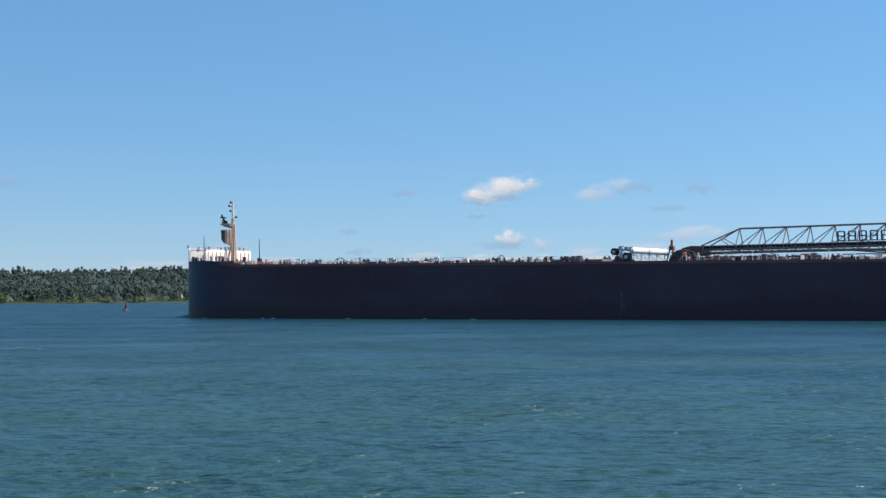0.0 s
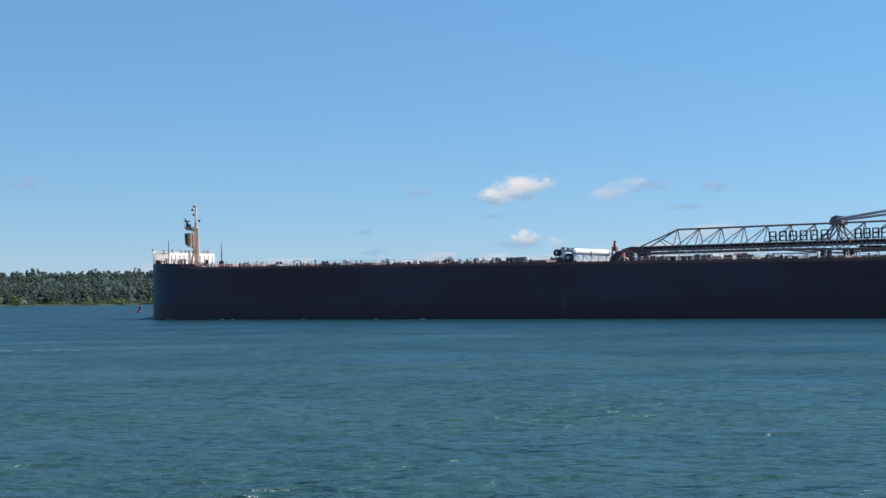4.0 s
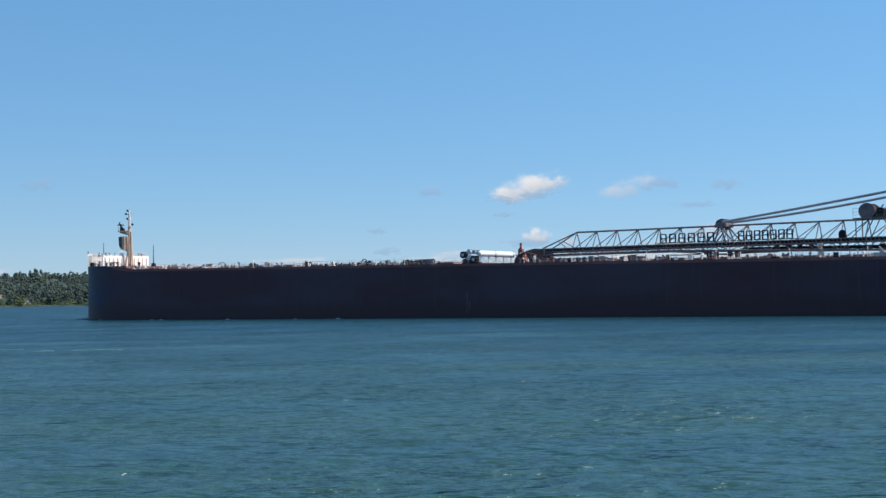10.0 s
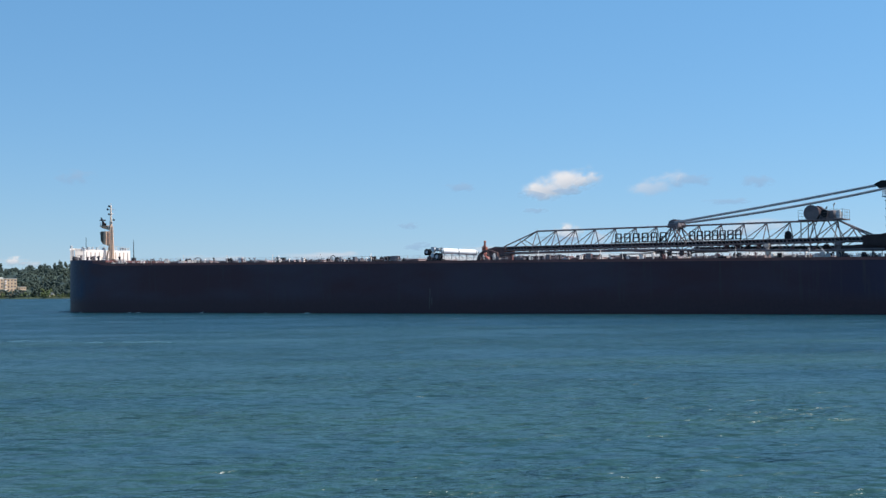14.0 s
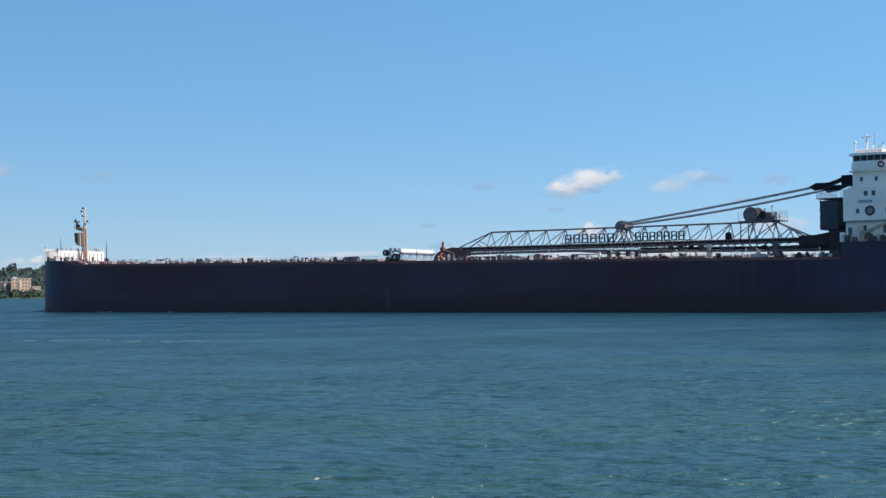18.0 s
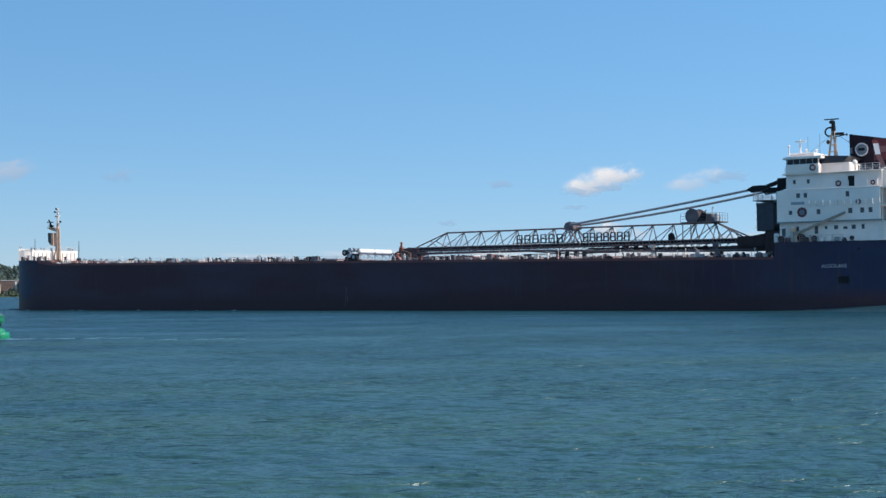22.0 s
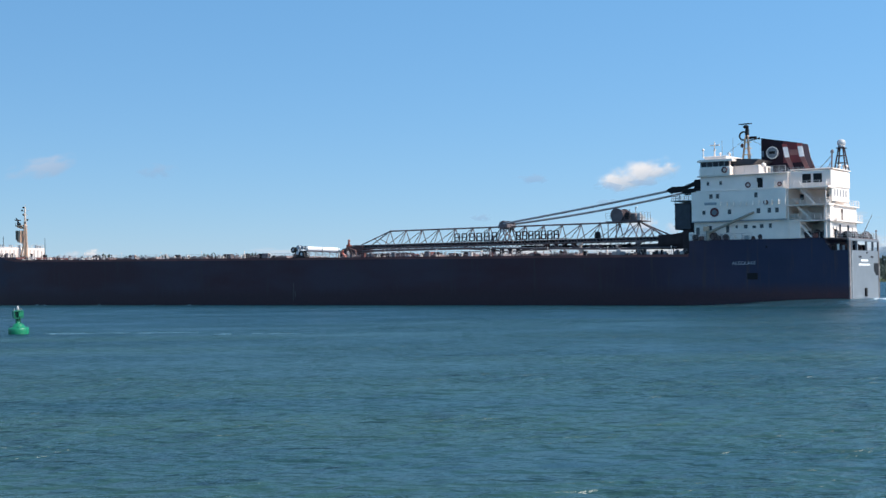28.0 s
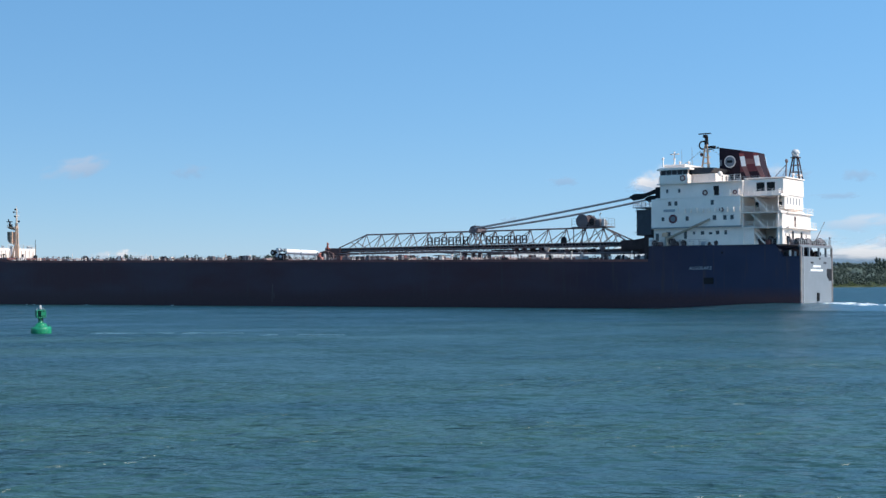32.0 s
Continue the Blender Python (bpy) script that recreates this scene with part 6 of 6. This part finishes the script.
def green_buoy():
    b = thing("channel_buoy", "green steel light buoy riding in the river", "buoy", at=(-38.5, 127.5, 0))
    part("float", lathe([(0.6, -0.7), (0.88, -0.4), (0.92, 0.30), (0.92, 0.50), (0.86, 0.58), (0.56, 0.62), (0.50, 0.84), (0.28, 0.98)], 24), M["green"], b, "round green float", True)
    bm = bmesh.new()
    for k in range(4):
        a = math.pi / 4 + k * math.pi / 2
        rod(bm, (0.24 * math.cos(a), 0.24 * math.sin(a), 0.9), (0.20 * math.cos(a), 0.20 * math.sin(a), 1.5), 0.05, 6)
    for z in (0.95, 1.3):
        hull_box(bm, -0.22, 0.22, -0.22, 0.22, z - 0.02, z + 0.02)
    part("cage", bm, M["greendark"], b, "dark green lattice tower")
    part("neck", lathe([(0.30, 0.90), (0.20, 1.00), (0.17, 1.45), (0.24, 1.52)], 14), M["green"], b, "", True)
    part("tray", box(-0.40, 0.40, -0.40, 0.40, 1.42, 1.48, 0.01), M["green"], b)
    part("tray", box(-0.42, 0.42, -0.42, 0.42, 2.06, 2.12, 0.01), M["green"], b)
    for k in range(4):
        # crossed reflector plates between the trays, with a board on each corner
        c, q = math.cos(k * math.pi / 2), math.sin(k * math.pi / 2)
        part("corner_bar", bar((0.38 * (c - q), 0.38 * (c + q), 1.45), (0.38 * (c - q), 0.38 * (c + q), 2.1), 0.045, 6), M["green"], b)
        part("reflector_plate", box(min(0, 0.36 * c) - 0.02, max(0, 0.36 * c) + 0.02, min(0, 0.36 * q) - 0.02, max(0, 0.36 * q) + 0.02, 1.48, 2.06, 0.0), M["greendark"], b)
    part("number_board", box(-0.02, 0.34, -0.44, -0.41, 1.62, 1.98, 0.0), M["green"], b)
    part("lantern", lathe([(0.16, 2.12), (0.17, 2.26), (0.12, 2.34), (0.12, 2.48), (0.05, 2.56)], 12), M["tin"], b, "pale lantern on top", True)
    for x in (-0.34, 0.34):
        part("lantern_guard", bar((x, 0, 2.1), (x * 0.8, 0, 2.32), 0.035, 5), M["tin"], b)
    for a in (0.2, 2.3, 4.4):
        part("lifting_eye", ring_at((0.8 * math.cos(a), 0.8 * math.sin(a), 0.6), 0.1, 0.03), M["greendark"], b)
    b.rotation_euler = (radians(1.5), radians(-2.5), 0.5)


def ring_at(c, r, t):
    bm = ring_mesh((0, 0, 0), r, t)
    bmesh.ops.translate(bm, vec=c, verts=bm.verts)
    return bm


def red_buoy():
    b = thing("spar_buoy", "small red pillar buoy leaning in the current", "buoy", at=(-77.0, 458.0, 0))
    part("float", lathe([(0.5, -0.5), (0.7, -0.2), (0.7, 0.4), (0.4, 0.7)], 16), M["redbuoy"], b, "", True)
    part("pillar", lathe([(0.26, 0.6), (0.24, 1.7), (0.4, 1.8), (0.1, 2.6)], 14), M["redbuoy"], b, "red cone-topped pillar", True)
    part("lantern", lathe([(0.1, 2.55), (0.1, 2.85), (0.04, 3.0)], 10), M["black"], b)
    b.rotation_euler = (0, radians(9), 0)


M["greendark"] = material("dark_green_paint", (0.0, 0.10, 0.06), 0.5, vary=0.3, scale=1.0)
M["brick"] = material("tan_brick", (0.62, 0.42, 0.27), 0.85, vary=0.2, scale=0.8)
M["brownbrick"] = material("brown_brick", (0.13, 0.075, 0.055), 0.85, vary=0.25, scale=0.8)
M["concrete"] = material("pale_concrete", (0.55, 0.53, 0.48), 0.8, vary=0.15, scale=0.5)
green_buoy()
red_buoy()


def block(name, label, az, dist, wide, deep, high, mat, floors, bays, base=None):
    """A flat-roofed building facing the river, with real recessed windows."""
    p = polar(az, dist, land_height(az, dist - shore(az)) - 0.6 if base is None else base)
    b = thing(name, label, "building", at=p)
    b.rotation_euler, b.scale = (0, 0, radians(-az)), (0.84, 0.84, 0.72)
    part("wall", box(-wide / 2, wide / 2, -deep / 2, deep / 2, 0, high, 0.05), mat, b)
    part("roof", box(-wide / 2 - 0.3, wide / 2 + 0.3, -deep / 2 - 0.3, deep / 2 + 0.3, high, high + 0.5, 0.05), M["concrete"], b)
    fh = high / floors
    w, h = wide / bays * 0.42, fh * 0.42
    me = mesh_of("window", box(-w / 2, w / 2, -0.06, 0.06, -h / 2, h / 2, 0.0), M["glass"])
    sl = mesh_of("sill", box(-w / 2 - 0.1, w / 2 + 0.1, -0.2, 0.0, -h / 2 - 0.15, -h / 2, 0.0), M["concrete"])
    for f in range(floors):
        for i in range(bays):
            ob = new("window", me)
            ob.parent, ob.location = b, (-wide / 2 + wide * (i + 0.5) / bays, -deep / 2 - 0.03, fh * (f + 0.55))
            s = new("sill", sl)
            s.parent = ob
    return b


TOWN = "tan and brown buildings on the far bank"


def build_town():
    d = shore(-15.9) + 45
    a = block("apartment_block", "tan brick four-storey building near the far shore", -15.58, d, 21, 16, 21.0, M["brick"], 5, 6, 3.5)
    for z in (5.5, 9.7, 13.9, 17.0):
        part("balcony", box(-2.2, -0.2, -9.6, -8.0, z, z + 1.8, 0.05), M["white"], a, "white balcony front")
    part("penthouse", box(-9, -4, -4, 4, 21.4, 23.2, 0.05), M["concrete"], a)
    b = block("hotel_block", "long dark brown brick building near the far shore", -16.38, d + 18, 23, 18, 16.5, M["brownbrick"], 4, 7, 3.5)
    part("stair_tower", box(4.5, 7.0, -10.2, -8.6, 0, 15.0, 0.05), M["concrete"], b, "pale stair tower")
    c = block("apartment_block", "low tan building with pale balconies beside the shore", -15.02, d - 4, 9, 12, 11.0, M["brick"], 3, 3, 3.0)
    part("balcony", box(-4.5, 4.5, -7.4, -6.0, 5.4, 6.6, 0.05), M["concrete"], c)
    e = block("apartment_block", "tan brick building with a pale base on the far bank", -17.05, d - 12, 17, 14, 12.0, M["brick"], 3, 5, 2.5)
    part("balcony", box(-8, 8, -8.2, -7.0, 4.0, 5.0, 0.05), M["concrete"], e)
    # pale sheds among the trees
    for az, back, w, hh in ((-7.45, 60, 7, 4), (-13.9, 24, 5, 2.4)):
        s = thing("boathouse", "small pale boathouse among trees on the far bank", "house", at=polar(az, shore(az) + back, land_height(az, back)))
        s.rotation_euler = (0, 0, radians(-az))
        part("wall", box(-w / 2, w / 2, -3, 3, -0.5, hh, 0.05), M["white"], s)
        part("roof", prism([(-w / 2 - 0.4, hh), (w / 2 + 0.4, hh), (0, hh + 2.2)], -3.4, 3.4), M["tin"], s)
        part("door", box(-1, 1, -3.08, -2.98, -0.5, 2.2, 0.0), M["brownbrick"], s)


build_town()


# foam: ragged flat flecks a few centimetres thick
def flecks(spots, seed):
    rs = random.Random(seed)
    bm = bmesh.new()
    for x, y, rx, ry, z in spots:
        n = 9
        ring = [(x + rx * math.cos(6.283 * i / n) * rs.uniform(0.55, 1.1), y + ry * math.sin(6.283 * i / n) * rs.uniform(0.55, 1.1)) for i in range(n)]
        lo = [bm.verts.new((a, b, z - 0.12)) for a, b in ring]
        hi = [bm.verts.new((x + (a - x) * 0.7, y + (b - y) * 0.7, z + 0.05 + rs.uniform(0, 0.04))) for a, b in ring]
        bm.faces.new(hi)
        for i in range(n):
            bm.faces.new((lo[i], lo[(i + 1) % n], hi[(i + 1) % n], hi[i]))
    return bm


def swell(x, y):
    """Height of the water heaped up round the stern."""
    h = 1.1 * math.exp(-((x - 2) / 17) ** 2) if x > 2 else 0.40 + 0.70 * math.exp(-((x - 2) / 15) ** 2)
    h *= max(0.0, min(1.0, (x + 76) / 40))
    out = max(0.0, y - 9.5, -8 - y) / 6.5
    return h * math.exp(-out * out) - 0.10 + 0.05 * noise.noise((x * 0.3, y * 0.5, 2))


streaks = []


def build_foam():
    rs = random.Random(21)
    # pale streaks that the current draws out past the buoy
    spots = []
    for x0, long, y0, n in ((-35.3, 3.2, 126.0, 26), (-33.0, 11.0, 126.2, 20), (-19.5, 7.0, 121.5, 14), (-60.0, 14.0, 124.0, 16)):
        for i in range(n):
            u = rs.random()
            spots.append((x0 + long * u, y0 + rs.gauss(0, 0.35 + 0.04 * long), rs.uniform(0.3, 1.2), rs.uniform(0.03, 0.11), -0.03))
    ob = new("current_line", mesh_of("current_line", flecks(spots, 2), M["slick"]))
    streaks.append(tagged(ob, "pale smooth streaks trailing past the buoy", "foam", kind="stuff"))
    # the ship's wake: white water astern and flecks along the side
    wake = thing("ship_wake", "white churned water astern of the ship", "wake", kind="stuff")
    spots = []
    for i in range(150):
        u = rs.random() ** 1.5
        x, y = -3.0 - 64 * u, rs.gauss(0, 1) * (3.2 + 5 * u)
        spots.append((x, y, rs.uniform(0.5, 1.5), rs.uniform(0.2, 0.6), swell(x, y) + rs.uniform(-0.06, 0.06)))
    bm = bmesh.new()
    grid = [[bm.verts.new((x, y, swell(x, y))) for y in np.arange(-20, 26.1, 1.0)] for x in np.arange(-78, 52.1, 2.0)]
    for a, b in zip(grid, grid[1:]):
        for j in range(len(a) - 1):
            bm.faces.new((a[j], b[j], b[j + 1], a[j + 1]))
    part("stern_swell", bm, M["wash"], wake, "smooth greenish swell under the stern", True)
    part("churned_water", flecks(spots, 3), M["foam"], wake)
    spots = []
    for i in range(6):
        x = rs.choice((rs.uniform(185, 210), rs.uniform(130, 200)))
        spots.append((x, half_beam(x) + rs.uniform(0.2, 0.9), rs.uniform(0.3, 0.9), rs.uniform(0.08, 0.2), 0.04))
    part("side_flecks", flecks(spots, 4), M["foam"], wake)
    # rolled-up water: bow wave and stern mound
    bm = bmesh.new()
    for x, y, sx, sy, sz in ((221.8, 0.4, 1.2, 1.6, 0.5), (219.3, 4.6, 2.0, 1.4, 0.35)):
        r = bmesh.ops.create_uvsphere(bm, u_segments=24, v_segments=12, radius=1)
        for v in r["verts"]:
            n3 = noise.noise((v.co.x * 2 + x, v.co.y * 2, v.co.z * 2))
            v.co = Vector((x + v.co.x * sx, y + v.co.y * sy, v.co.z * sz * (1 + 0.4 * n3)))
    part("bow_and_stern_waves", bm, M["water"], wake, "", True)
    return wake


M["slick"] = material("pale_slick", (0.10, 0.20, 0.25), 0.5, vary=0.2, scale=1.0)
wake = build_foam()

# ---- what moves ----
def motions():
    for ob in (ship, wake):
        walk(ob, [(t, pose(x, y, 0, 0, 0, turn)) for t, x, y, turn in SHIP_WAY])
    # the river slides by to the right, its ripples run towards the near bank
    walk(water, [(t, pose(0.50 * (t - 16), -0.35 * (t - 16), 0)) for t in (0, 16, 32)])
    walk(streaks[0], [(t, pose(0.53 * (t - 28), 0, 0)) for t in (0, 16, 32)])
    for ob, az, up, drift, lean in CLOUDS:
        rows = []
        for t, gone in ((0, 0.0), (6, 2.8), (12, 8.1), (18, 14.6), (24, 20.8), (28, 26.4), (32, 30.8)):
            p = polar(az + drift * gone, CLOUD_AT, EYE[2] + (up - 0.0016) * CLOUD_AT)
            rows.append((t, pose(*p, 0, lean, -(az + drift * gone))))
        walk(ob, rows)



motions()
